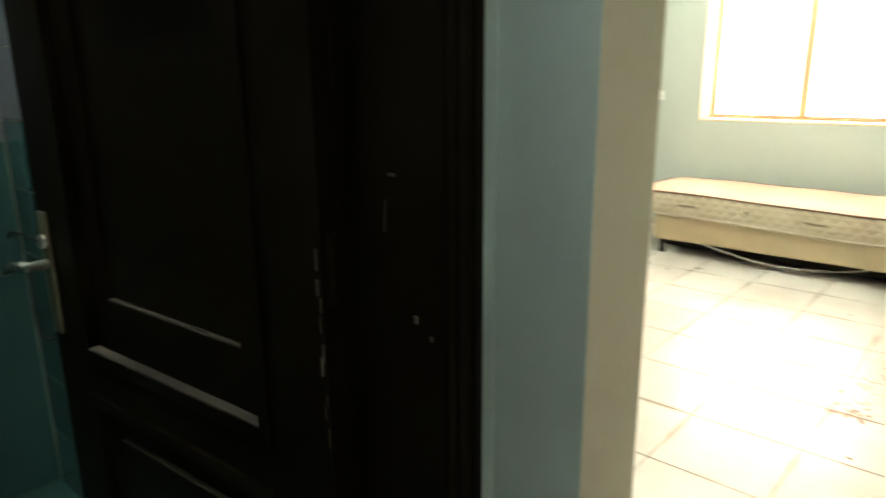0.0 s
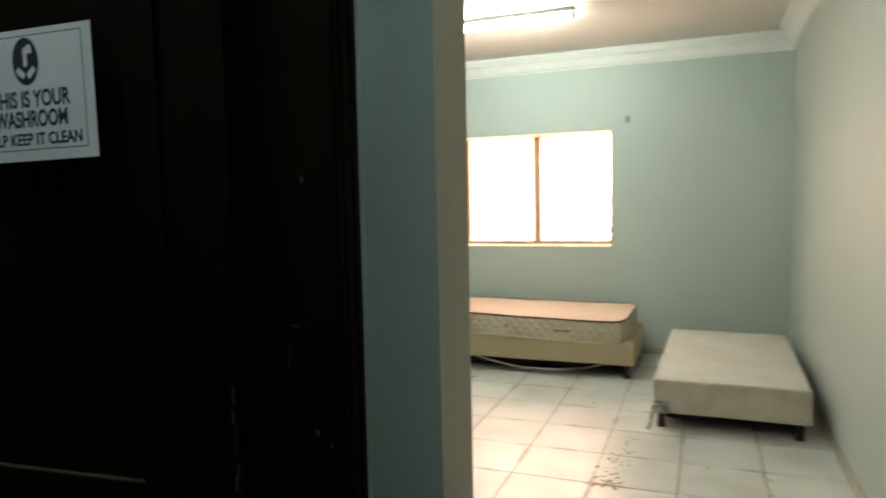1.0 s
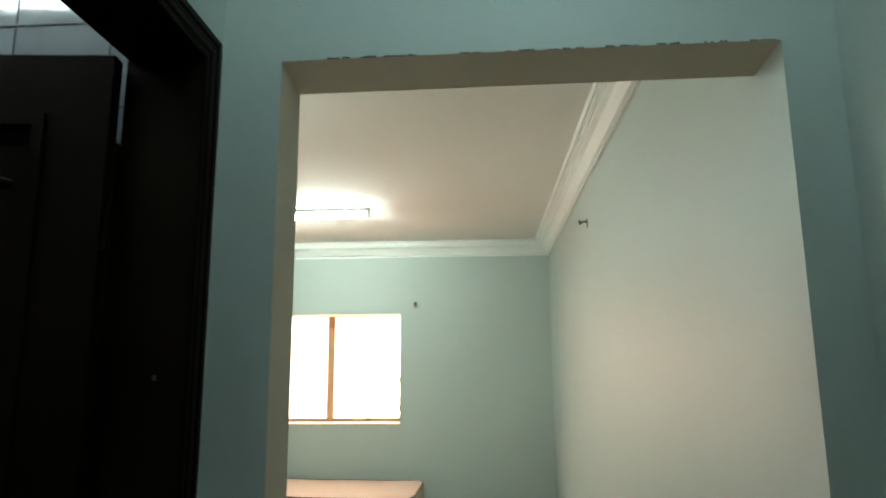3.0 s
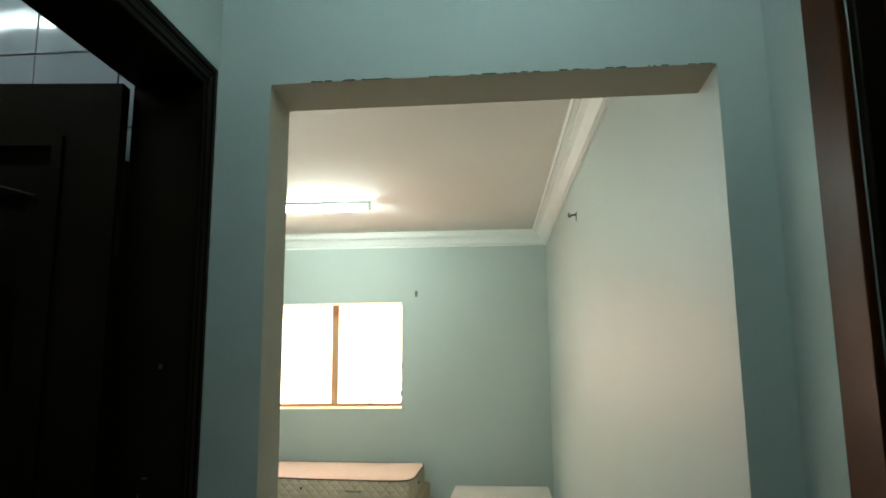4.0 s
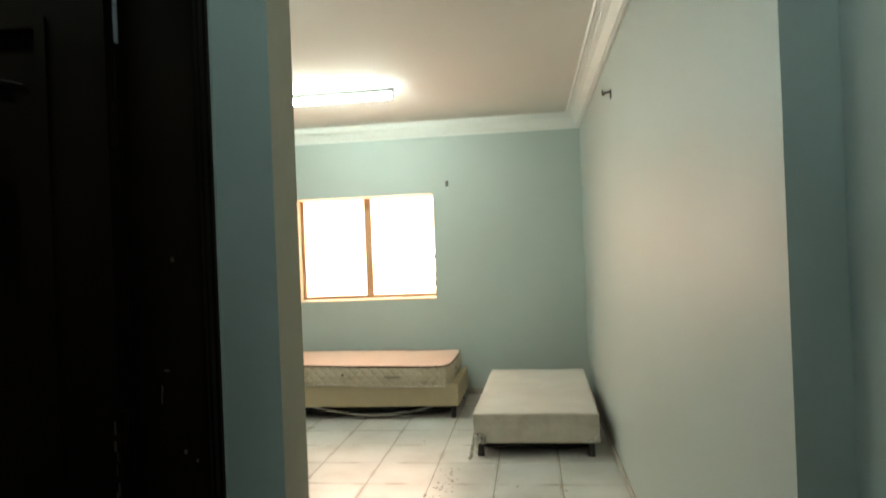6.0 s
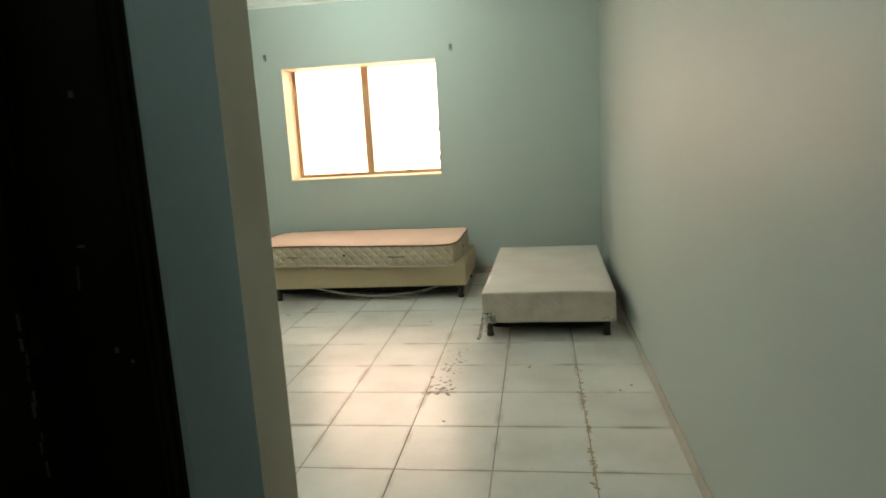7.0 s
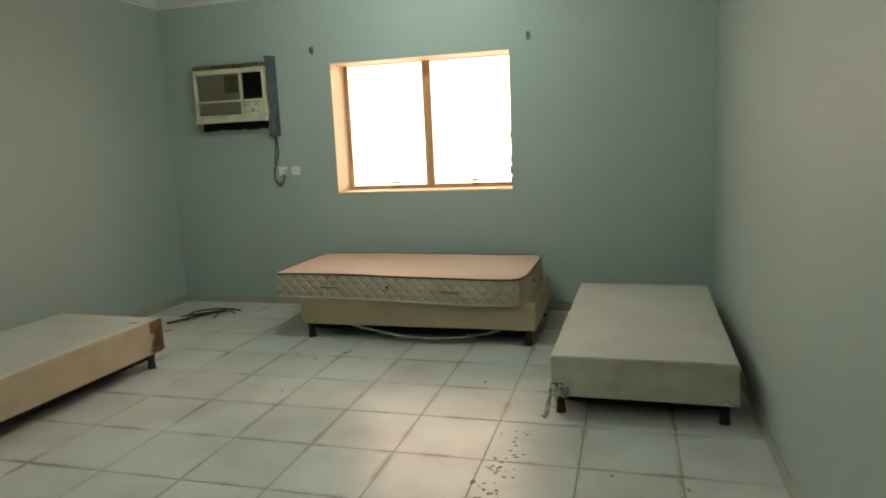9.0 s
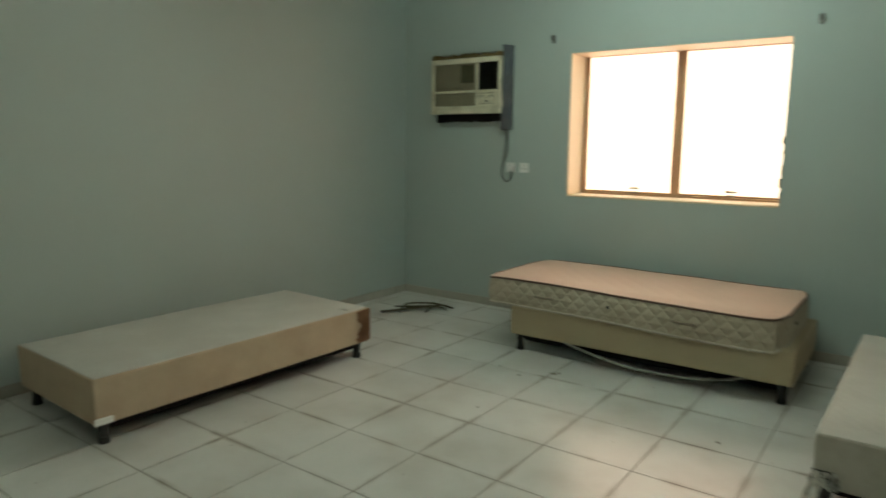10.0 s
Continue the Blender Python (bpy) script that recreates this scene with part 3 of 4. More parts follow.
us = sorted({0, 0.135, 0.16, 0.225, LW - 0.225, LW - 0.16, LW - 0.135, LW})
zs = sorted({0, LH} | {round(z + o, 4) for z, s, i in ((UP0, 1, 0.14), (UP1, -1, 0.14), (LP0, 1, 0.09), (LP1, -1, 0.09)) for o in (0, s * 0.025, s * i)})
part("slab", relief(us, zs, leaf_depth, -0.04), DOOR_WOOD, leaf)
DUST = material("grey_brown_dust", (0.042, 0.034, 0.023), 0.95, spread=0.3, scale=25, fine=110, bump=0.2)
for u0, u1, y0, y1, z in ((0.163, LW - 0.163, -0.0165, 0.006, UP0 + 0.025), (0.228, LW - 0.228, -0.0305, -0.018, UP0 + 0.14), (0.228, LW - 0.228, -0.0165, -0.005, LP1 - 0.09)):
    part("ledge_dust", box((u0, y0, z), (u1, y1, z + 0.0025), 0.001), DUST, leaf, "dust lying on the moulding")
part("arch_moulding", tube([(0.20, -0.010, 2.01), (0.32, -0.008, 2.04), (LW / 2, -0.008, 2.055), (LW - 0.32, -0.008, 2.04), (LW - 0.20, -0.010, 2.01)], 0.004, 8), DOOR_WOOD, leaf)
bm = bmesh.new()
for k in range(9):
    z = 0.93 + 0.034 * k + rng.uniform(-0.008, 0.008)
    u = rng.uniform(0.0, 0.008)
    put_box(bm, (u, -0.001, z), (u + rng.uniform(0.002, 0.007), 0.0012, z + rng.uniform(0.012, 0.034)), 0.0006)
part("paint_chip", bm, CHIP, leaf, "pale chips along the hinge edge")
for z in (0.25, 1.15, 1.86):
    bm = rod((-0.006, -0.012, z), (-0.006, -0.012, z + 0.1), 0.008)
    put_box(bm, (-0.002, -0.036, z), (0.0, -0.006, z + 0.1))
    part("hinge", bm, DOOR_WOOD, leaf)
handle = part("handle_plate", box((LW - 0.050, 0.0005, 0.915), (LW - 0.012, 0.008, 1.19), 0.003, 2), BRASS, leaf, "long worn brass plate")
bm = rod((LW - 0.031, 0.006, 1.075), (LW - 0.031, 0.05, 1.075), 0.011)
put_tube(bm, [(LW - 0.031, 0.046, 1.075), (LW - 0.01, 0.056, 1.078), (LW + 0.04, 0.056, 1.066), (LW + 0.085, 0.052, 1.045)], 0.010, 10)
part("lever", bm, STEEL, handle, "polished curved lever", smooth=True)
bm = rod((LW - 0.031, 0.006, 1.125), (LW - 0.031, 0.016, 1.125), 0.016)
part("lock_rose", bm, STEEL, handle)
part("string_loop", tube([(LW - 0.031, 0.016, 1.125), (LW + 0.05, 0.035, 1.14), (LW + 0.09, 0.03, 1.12)], 0.002, 6), BLACK_PLASTIC, leaf)
part("string_loop", tube([(LW + 0.005, 0.03, 1.06), (LW + 0.016, 0.03, 0.95), (LW + 0.006, 0.025, 0.90), (LW - 0.02, 0.006, 0.90)], 0.003, 6), BLACK_PLASTIC, leaf)
part("paint_chip", box((LW - 0.125, 0.0, 0.745), (LW - 0.117, 0.0012, 0.757), 0.0004), CHIP, leaf, "pale chip in the varnish")

# paper notice taped on the door
notice = thing("notice", "white paper washroom notice taped on the dark door", "sign")
notice.matrix_basis = leaf.matrix_basis @ Matrix.Translation((0.420, 0.0092, 1.766)) @ Matrix(((-1, 0, 0, 0), (0, 0, 1, 0), (0, 1, 0, 0), (0, 0, 0, 1))) @ pose(0, 0, 0, 0, 0, 1.0) @ Matrix.Diagonal((1.04, 1.165, 1, 1))
part("sheet", box((-0.1485, -0.105, -0.0008), (0.1485, 0.105, 0.0004)), PAPER, notice)
bm = bmesh.new()
for lo, hi in (((-0.118, 0.094), (0.127, 0.0952)), ((-0.118, -0.0875), (0.127, -0.0863)), ((-0.1192, -0.0875), (-0.118, 0.0952)), ((0.127, -0.0875), (0.1282, 0.0952))):
    put_box(bm, (*lo, 0.0004), (*hi, 0.0009))
part("border", bm, INK, notice)
bm = bmesh.new()
bmesh.ops.create_cone(bm, cap_ends=True, segments=36, radius1=0.031, radius2=0.031, depth=0.0006, matrix=Matrix.Translation((0.0, 0.054, 0.0007)) @ Matrix.Diagonal((0.95, 1.22, 1, 1)))
emblem = part("emblem", bm, INK, notice, "dark oval emblem with pale shapes")
bm = box((-0.004, 0.046, 0.001), (0.004, 0.074, 0.0014), 0.0)
put_box(bm, (-0.004, 0.066, 0.001), (0.016, 0.076, 0.0014), turn=None)
put_box(bm, (0.004, 0.074, 0.001), (0.014, 0.080, 0.0014))
part("emblem_tap", bm, PAPER, emblem)
bm = bmesh.new()
for s in (-1, 1):
    put_box(bm, (-0.010, -0.005, 0.001), (0.010, 0.005, 0.0014), turn=Matrix.Translation((s * 0.012, 0.036, 0)) @ pose(0, 0, 0, 0, 0, s * 38))
part("emblem_bowl", bm, PAPER, emblem)


def lettering(text, size, width, y, parent):
    cu = bpy.data.curves.new("words", "FONT")
    cu.body, cu.size, cu.align_x, cu.offset = text, size, "CENTER", size * 0.03
    ob = bpy.data.objects.new("words", cu)
    me = bpy.data.meshes.new_from_object(ob)
    bpy.data.objects.remove(ob)
    xs = [v.co.x for v in me.vertices]
    k = width / (max(xs) - min(xs))
    me.transform(Matrix.Translation((0.004, y, 0.0009)) @ Matrix.Diagonal((k, 1, 1, 1)))
    me.materials.clear()
    me.materials.append(INK)
    ob = new("lettering", me)
    ob.parent = parent
    return tagged(ob, "bold dark capital letters")


lettering("THIS IS YOUR", 0.036, 0.182, -0.018, notice)
lettering("WASHROOM", 0.036, 0.168, -0.050, notice)
lettering("HELP KEEP IT CLEAN", 0.026, 0.224, -0.079, notice)

# closed door in the hall's other wall
frame_right = thing("door_frame", "red-brown varnished wooden frame of a hall door", "door frame")
bm = bmesh.new()
put_box(bm, (HALL_R - 0.02, RD1 - 0.002, 0), (HALL_R - 0.001, RD1 + 0.138, RDZ + 0.14), 0.004, 2)
put_box(bm, (HALL_R - 0.02, RD0 - 0.138, 0), (HALL_R - 0.001, RD0 + 0.002, RDZ + 0.14), 0.004, 2)
put_box(bm, (HALL_R - 0.02, RD0 + 0.002, RDZ), (HALL_R - 0.001, RD1 - 0.002, RDZ + 0.14), 0.004, 2)
part("trim", bm, RED_WOOD, frame_right)
part("jamb", box((HALL_R + 0.001, RD1 - 0.03, 0), (HALL_R + 0.15, RD1 - 0.001, RDZ - 0.03), 0.003), DOOR_WOOD, frame_right)
part("jamb", box((HALL_R + 0.001, RD0 + 0.001, 0), (HALL_R + 0.15, RD0 + 0.03, RDZ - 0.03), 0.003), DOOR_WOOD, frame_right)
part("head", box((HALL_R + 0.001, RD0 + 0.001, RDZ - 0.03), (HALL_R + 0.15, RD1 - 0.001, RDZ - 0.001), 0.003), DOOR_WOOD, frame_right)
leaf2 = thing("door_2", "closed dark panelled wooden door in the hall", "door", pose(HALL_R + 0.055, RD1 - 0.033, 0.012, 0, 0, -90.0))
W2 = RD1 - RD0 - 0.066


def leaf2_depth(u, z):
    for z0, z1 in ((0.85, 2.32), (0.15, 0.70)):
        if 0.12 < u < W2 - 0.12 and z0 < z < z1:
            return -0.004 if (0.2 < u < W2 - 0.2 and z0 + 0.08 < z < z1 - 0.08) else -0.014
    return 0.0


part("slab", relief([0, 0.12, 0.2, W2 - 0.2, W2 - 0.12, W2], [0, 0.15, 0.23, 0.62, 0.70, 0.85, 0.93, 2.24, 2.32, 2.475], lambda u, z: -leaf2_depth(u, z), 0.04), RED_WOOD, leaf2)
plate = part("handle_plate", box((W2 - 0.06, -0.006, 0.92), (W2 - 0.02, -0.0005, 1.14), 0.002), BRASS, leaf2)
part("lever", tube([(W2 - 0.04, -0.004, 1.07), (W2 - 0.04, -0.045, 1.07), (W2 - 0.09, -0.052, 1.07), (W2 - 0.15, -0.05, 1.065)], 0.009, 8), STEEL, plate)


# ---- beds ----
def bed_leg(x, y, z, parent):
    bm = rod((x, y, z + 0.004), (x, y, 0.035), 0.030, 0.022, 14)
    put_rod(bm, (x, y, 0.035), (x, y, 0.0), 0.026, 0.029, 14)
    put_rod(bm, (x, y, z + 0.012), (x, y, z), 0.036, 0.036, 14)
    part("leg", bm, BLACK_PLASTIC, parent, "black plastic foot", smooth=True)


def bed_base(label, m, length, width, z0, z1, side_mat, top_mat, seed):
    """A box base: upholstered body a little soft at its edges, a cloth top, a black sheet standing in for shade below
    and four feet. Length along local y.
    """
    b = thing("bed_base", label, "bed", m, "single bed bases")
    r = random.Random(seed)
    bm = bmesh.new()
    put_box(bm, (-width / 2, 0, z0), (width / 2, length, z1 - 0.004))
    bmesh.ops.subdivide_edges(bm, edges=bm.edges[:], cuts=9, use_grid_fill=True)
    for v in bm.verts:
        n = noise.noise(v.co * 5 + Vector((seed * 3.1, 0, 0)))
        d = Vector((v.co.x / (width / 2), (v.co.y - length / 2) / (length / 2), 0))
        if abs(d.x) > 0.99:
            v.co.x += 0.006 * n * (1 if d.x > 0 else -1)
        if abs(d.y) > 0.99:
            v.co.y += 0.006 * n * (1 if d.y > 0 else -1)
        if abs(v.co.z - z0) < 1e-4:
            v.co.z += 0.005 * n
    hard = [e for e in bm.edges if len(e.link_faces) == 2 and e.calc_face_angle() > 1.0]
    bmesh.ops.bevel(bm, geom=hard, offset=0.010, segments=3, affect="EDGES", profile=0.6)
    part("body", bm, side_mat, b, smooth=True)
    bm = box((-width / 2 + 0.006, 0.006, z1 - 0.006), (width / 2 - 0.006, length - 0.006, z1 + 0.001), 0.004, 2)
    bmesh.ops.subdivide_edges(bm, edges=[e for e in bm.edges if e.calc_length() > 0.3], cuts=12, use_grid_fill=True)
    for v in bm.verts:
        if v.co.z > z1 - 0.002:
            v.co.z += 0.0035 * noise.noise(v.co * 3.3 + Vector((seed, 7, 0)))
    part("top_cover", bm, top_mat, b, smooth=True)
    # a black sheet sags towards the floor, added to stand in for under-bed shade
    bm = bmesh.new()
    sheets = []
    for dz in (0.0, 0.006):
        rows = []
        for i in range(15):
            row = []
            for k in range(29):
                u, w = i / 14, k / 28
                sag = min(1.0, 9.0 * min(u, 1 - u), 18.0 * min(w, 1 - w))
                deep = (z0 - 0.026) * (0.86 + 0.14 * noise.noise(Vector((u * 3, w * 6, seed)))) * sag ** 0.7
                row.append(bm.verts.new((-width / 2 + 0.02 + (width - 0.04) * u, 0.02 + (length - 0.04) * w, z0 + 0.002 - deep + dz)))
            rows.append(row)
        for p, q in zip(rows, rows[1:]):
            for k in range(28):
                bm.faces.new((p[k], p[k + 1], q[k + 1], q[k]))
        sheets.append(rows)
    low, top = sheets
    rim = lambda g: g[0] + [row[-1] for row in g[1:]] + g[-1][-2::-1] + [row[0] for row in g[-2:0:-1]]
    ra, rb = rim(low), rim(top)
    for k in range(len(ra)):
        j = (k + 1) % len(ra)
        bm.faces.new((ra[k], ra[j], rb[j], rb[k]))
    part("under_shade_sheet", bm, UNDERSIDE, b, "black sheet standing in for shade below the base", smooth=True)
    for x in (-width / 2 + 0.045, width / 2 - 0.060):
        for y in (0.060, length - 0.060):
            bed_leg(x, y, z0 - 0.01, b)
    return b


# base against the plain wall, its near corner torn
base_right = bed_base("grey-white stained single bed base along the wall", pose(-0.585, 3.51, 0, 0, 0, -1.0), 1.835, 0.945, 0.112, 0.338, DAMASK, GREY_TOP, 3)
bm = bmesh.new()
r = random.Random(11)
for k in range(44):
    x, z = -0.485 + r.uniform(0, 0.09), 0.145 - r.uniform(0, 0.06)
    w, h = r.uniform(0.012, 0.035), r.uniform(0.010, 0.035)
    put_box(bm, (-w / 2, -0.004, -h / 2), (w / 2, 0.004, h / 2), 0.002, turn=Matrix.Translation((x, -0.004 - r.uniform(0, 0.012), z)) @ pose(0, 0, 0, r.uniform(-40, 40), r.uniform(-60, 60), r.uniform(-50, 50)))
part("torn_corner", bm, TORN, base_right, "ragged torn cloth and lining", m=Matrix.Translation((0.010, 0, 0.034)))
bm = bmesh.new()
for lo, hi in (((-0.485, 0.150), (-0.418, 0.156)), ((-0.485, 0.100), (-0.480, 0.152)), ((-0.452, 0.112), (-0.447, 0.148)), ((-0.480, 0.108), (-0.452, 0.113)), ((-0.425, 0.096), (-0.419, 0.132)), ((-0.447, 0.124), (-0.425, 0.128))):
    put_box(bm, (lo[0], -0.019, lo[1]), (hi[0], -0.013, hi[1]), 0.0015)
part("torn_hem", bm, BLACK_PLASTIC, base_right, "dark ragged hem of the tear", m=Matrix.Translation((0.010, 0, 0.034)))
bm = bmesh.new()
put_tube(bm, [(-0.475, -0.006, 0.12), (-0.492, -0.015, 0.07), (-0.505, -0.03, 0.02), (-0.520, -0.050, 0.006)], 0.018, 8, 0.45)
put_tube(bm, [(-0.462, -0.004, 0.12), (-0.458, -0.010, 0.08), (-0.468, -0.012, 0.035)], 0.014, 8, 0.5)
part("hanging_cloth", bm, TORN, base_right, "torn cloth strip hanging to the floor", m=Matrix.Translation((0.010, 0, 0)) @ Matrix.Diagonal((1, 1, 1.3, 1)))
bm = bmesh.new()
for k in range(26):
    x = 0.375 + r.uniform(0, 0.10)
    z = 0.088 + r.uniform(0, 0.012 + 0.04 * (x - 0.375) / 0.10)
    put_box(bm, (-0.011, -0.003, -0.005), (0.011, 0.003, 0.005), 0.002, turn=Matrix.Translation((x, -0.004, z)) @ pose(0, 0, 0, 0, r.uniform(-40, 40), r.uniform(-30, 30)))
part("torn_corner", bm, TORN, base_right, "small tear at the lower corner", m=Matrix.Translation((-0.010, 0, 0.034)))

# base along the left-hand wall, one corner stained brown
base_left = bed_base("peach faded single bed base with brown stained corner", pose(-4.385, 2.053, 0, 0, 0, -2.0), 1.88, 0.90, 0.114, 0.356, PEACH_TOP, GREY_TOP, 8)
bm = bmesh.new()
W, L = 0.90, 1.88
bm2 = [(W / 2 + 0.0085, L - 0.15), (W / 2 + 0.0085, L + 0.008), (W / 2 - 0.20, L + 0.008)]
for i in range(2):
    (xa, ya), (xb, yb) = bm2[i], bm2[i + 1]
    cols = []
    for k in range(13):
        f = k / 12
        col = []
        for j in range(25):
            h = j / 24
            g = f
            if i == 0:  # ragged towards the clean cloth
                g = f + (1 - f) * (0.30 + 0.25 * noise.noise(Vector((h * 3.1, 4.0, 1.0))) + 0.30 * noise.noise(Vector((h * 13.0, 1.0, 6.0))))
            x, y = xa + (xb - xa) * g, ya + (yb - ya) * g
            low = 0.126 + 0.012 * noise.noise(Vector((f * 4, i, 2)))
            col.append(bm.verts.new((x, y, low + (0.350 - low) * h)))
        cols.append(col)
    for a, c in zip(cols, cols[1:]):
        for j in range(24):
            bm.faces.new((a[j], c[j], c[j + 1], a[j + 1]))
bmesh.ops.solidify(bm, geom=bm.faces[:], thickness=0.003)
part("stained_patch", bm, BROWN_STAIN, base_left, "brown stained cloth at the corner")
part("torn_patch", box((W / 2 - 0.12, L - 0.17, 0.3565), (W / 2 - 0.04, L - 0.14, 0.3605), 0.002), TORN, base_left, "small tear on the top")
part("taped_corner", box((W / 2 - 0.004, -0.008, 0.118), (W / 2 + 0.009, 0.085, 0.152), 0.003), WHITE_PLASTIC, base_left, "pale tape on the lower corner")

# base and mattress under the window
base_mid = bed_base("cream cloth single bed base under the window", pose(-1.30, 5.15, 0, 0, 0, 90.0), 1.867, 0.92, 0.119, 0.333, BEIGE_CLOTH, BEIGE_CLOTH, 5)
part("hanging_strip", tube([(-0.455, 1.46, 0.105), (-0.470, 1.28, 0.072), (-0.480, 0.98, 0.030), (-0.478, 0.66, 0.034), (-0.468, 0.42, 0.066), (-0.455, 0.28, 0.102)], 0.013, 8, 0.6), HOSE, base_mid, "pale edging strip hanging loose", m=Matrix.Translation((0, -0.02, 0.018)))

# mattress: local x along the bed, origin at its middle underside
mattress = thing("mattress", "worn quilted single mattress with brown piping on base", "mattress", pose(-2.368, 5.11, 0.335, 0, 0.4, -1.2))
ML, MW, MH = 2.02, 0.94, 0.192
bm = bmesh.new()
nx, ny, nz = 40, 16, 6


def mattress_shape(x, y, z):
    """Softened ends and corners, a bulging side, a top that dips a little, and an underside that sags over the base's edge."""
    rx, ry = abs(x) / (ML / 2), abs(y) / (MW / 2)
    corner = max(0.0, rx - 0.86) / 0.14 * max(0.0, ry - 0.78) / 0.22
    k = 1 - 0.045 * corner
    bulge = 0.010 * math.sin(math.pi * z / MH)
    px, py = x * k, y * k
    if rx > 0.999:
        px += math.copysign(bulge, x)
    if ry > 0.999:
        py += math.copysign(bulge, y)
    pz = z + 0.006 * noise.noise(Vector((x * 2.2, y * 2.2, 0.3))) * (z / MH)
    if y < -MW / 2 * 0.9:
        pz -= 0.016 * max(0.0, math.sin((x + 0.1) * 2.2)) * (1 if z < MH * 0.5 else 0.6)
    if x < -0.86:
        pz -= 0.010 * (-0.86 - x) / 0.16
    return Vector((px, py, pz))


def lattice_sheet(bm, f, na, nb):
    rows = [[bm.verts.new(mattress_shape(*f(i / na, k / nb))) for k in range(nb + 1)] for i in range(na + 1)]
    for i in range(na):
        for k in range(nb):
            bm.faces.new((rows[i][k], rows[i + 1][k], rows[i + 1][k + 1], rows[i][k + 1]))


lattice_sheet(bm, lambda a, b: (ML * (a - 0.5), -MW / 2, MH * b), nx, nz)
lattice_sheet(bm, lambda a, b: (ML * (a - 0.5), MW / 2, MH * b), nx, nz)
lattice_sheet(bm, lambda a, b: (-ML / 2, MW * (a - 0.5), MH * b), ny, nz)
lattice_sheet(bm, lambda a, b: (ML / 2, MW * (a - 0.5), MH * b), ny, nz)
bmesh.ops.remove_doubles(bm, verts=bm.verts, dist=1e-4)
part("quilted_side", bm, QUILT, mattress, "diamond quilted border", smooth=True)
for z, nm, mat in ((MH, "top_panel", MATTRESS_TOP), (0.0, "bottom_panel", QUILT)):
    bm = bmesh.new()
    lattice_sheet(bm, lambda a, b: (ML * (a - 0.5), MW * (b - 0.5), z), nx, ny)
    if z:
        for v in bm.verts:
            e = min(1.0, 6 * min(1 - abs(v.co.x) / (ML / 2), 1 - abs(v.co.y) / (MW / 2)) + 0.0)
            v.co.z += 0.012 * max(0.0, e) ** 0.5
    part(nm, bm, mat, mattress, "", smooth=True)
for z in (MH - 0.002, 0.004):
    loop = []
    for k in range(14):
        loop.append(mattress_shape(ML * (k / 14 - 0.5), -MW / 2, z))
    for k in range(6):
        loop.append(mattress_shape(ML / 2, MW * (k / 6 - 0.5), z))
    for k in range(14):
        loop.append(mattress_shape(ML * (0.5 - k / 14), MW / 2, z))
    for k in range(6):
        loop.append(mattress_shape(-ML / 2, MW * (0.5 - k / 6), z))
    loop.append(loop[0])
    part("piping", tube(loop, 0.0075, 8), PIPING if z > 0.1 else STRAP_PALE, mattress, "brown piping" if z > 0.1 else "pale piping", smooth=True)
for x in (-0.50, 0.46):
    y = -MW / 2 - 0.012
    p = [mattress_shape(x + d, -MW / 2, MH * 0.5) + Vector((0, o, 0)) for d, o in ((-0.07, -0.002), (-0.06, -0.012), (0.0, -0.022), (0.06, -0.012), (0.07, -0.002))]
    part("grip_handle", tube(p, 0.009, 8), STRAP, mattress, "sewn strap grip", smooth=True)
for x, y in ((-0.03, -MW / 2), (ML / 2, -0.12)):
    c = mattress_shape(x, y, MH * 0.56)
    bm = bmesh.new()
    d = Vector((0, -0.012, 0)) if y < -0.4 else Vector((0.012, 0, 0))
    put_rod(bm, c - d * 0.5, c + d * 0.6, 0.013, 0.010, 14)
    part("air_vent", bm, BLACK_PLASTIC, mattress, "dark round air vent", smooth=True)


# ---- cooler in the wall ----
ac = thing("air_conditioner", "yellowed window air conditioner set in the wall", "air conditioner")
FA = 5.615
bx0, bx1, bz0, bz1 = -4.608, -3.858, 1.765, 2.252
part("case", box((bx0 + 0.03, FA + 0.03, bz0 + 0.02), (bx1 - 0.03, YN + 0.055, bz1 - 0.02), 0.005), AC_GRILLE, ac)
bm = bmesh.new()
divx = bx0 + 0.485
for lo, hi in (((bx0, FA, bz0), (bx0 + 0.032, FA + 0.05, bz1)), ((bx1 - 0.032, FA, bz0), (bx1, FA + 0.05, bz1)),
               ((bx0 + 0.032, FA, bz1 - 0.045), (bx1 - 0.032, FA + 0.05, bz1)), ((bx0 + 0.032, FA, bz0), (bx1 - 0.032, FA + 0.05, bz0 + 0.07)),
               ((divx, FA + 0.002, bz0 + 0.07), (divx + 0.028, FA + 0.05, bz1 - 0.045)), ((bx0 + 0.032, FA + 0.003, bz0 + 0.185), (divx, FA + 0.05, bz0 + 0.205)),
               ((divx + 0.028, FA + 0.003, bz0 + 0.185), (bx1 - 0.032, FA + 0.05, bz0 + 0.205)), ((bx0 + 0.0, FA - 0.012, bz0), (bx1, FA + 0.0, bz0 + 0.035))):
    put_box(bm, lo, hi, 0.006, 2)
part("bezel", bm, AC_PLASTIC, ac)
part("intake_back", box((bx0 + 0.032, FA + 0.024, bz0 + 0.07), (divx, FA + 0.030, bz1 - 0.045)), AC_GRILLE, ac)
for k in range(16):
    z = bz0 + 0.213 + k * 0.0158
    part("intake_slat", box((bx0 + 0.033, FA + 0.008, z), (divx - 0.001, FA + 0.023, z + 0.008), 0.002), AC_GRILLE, ac)
for k in range(6):
    z = bz0 + 0.078 + k * 0.0175
    part("intake_slat", box((bx0 + 0.033, FA + 0.010, z), (divx - 0.001, FA + 0.023, z + 0.009), 0.002), AC_GRILLE, ac)
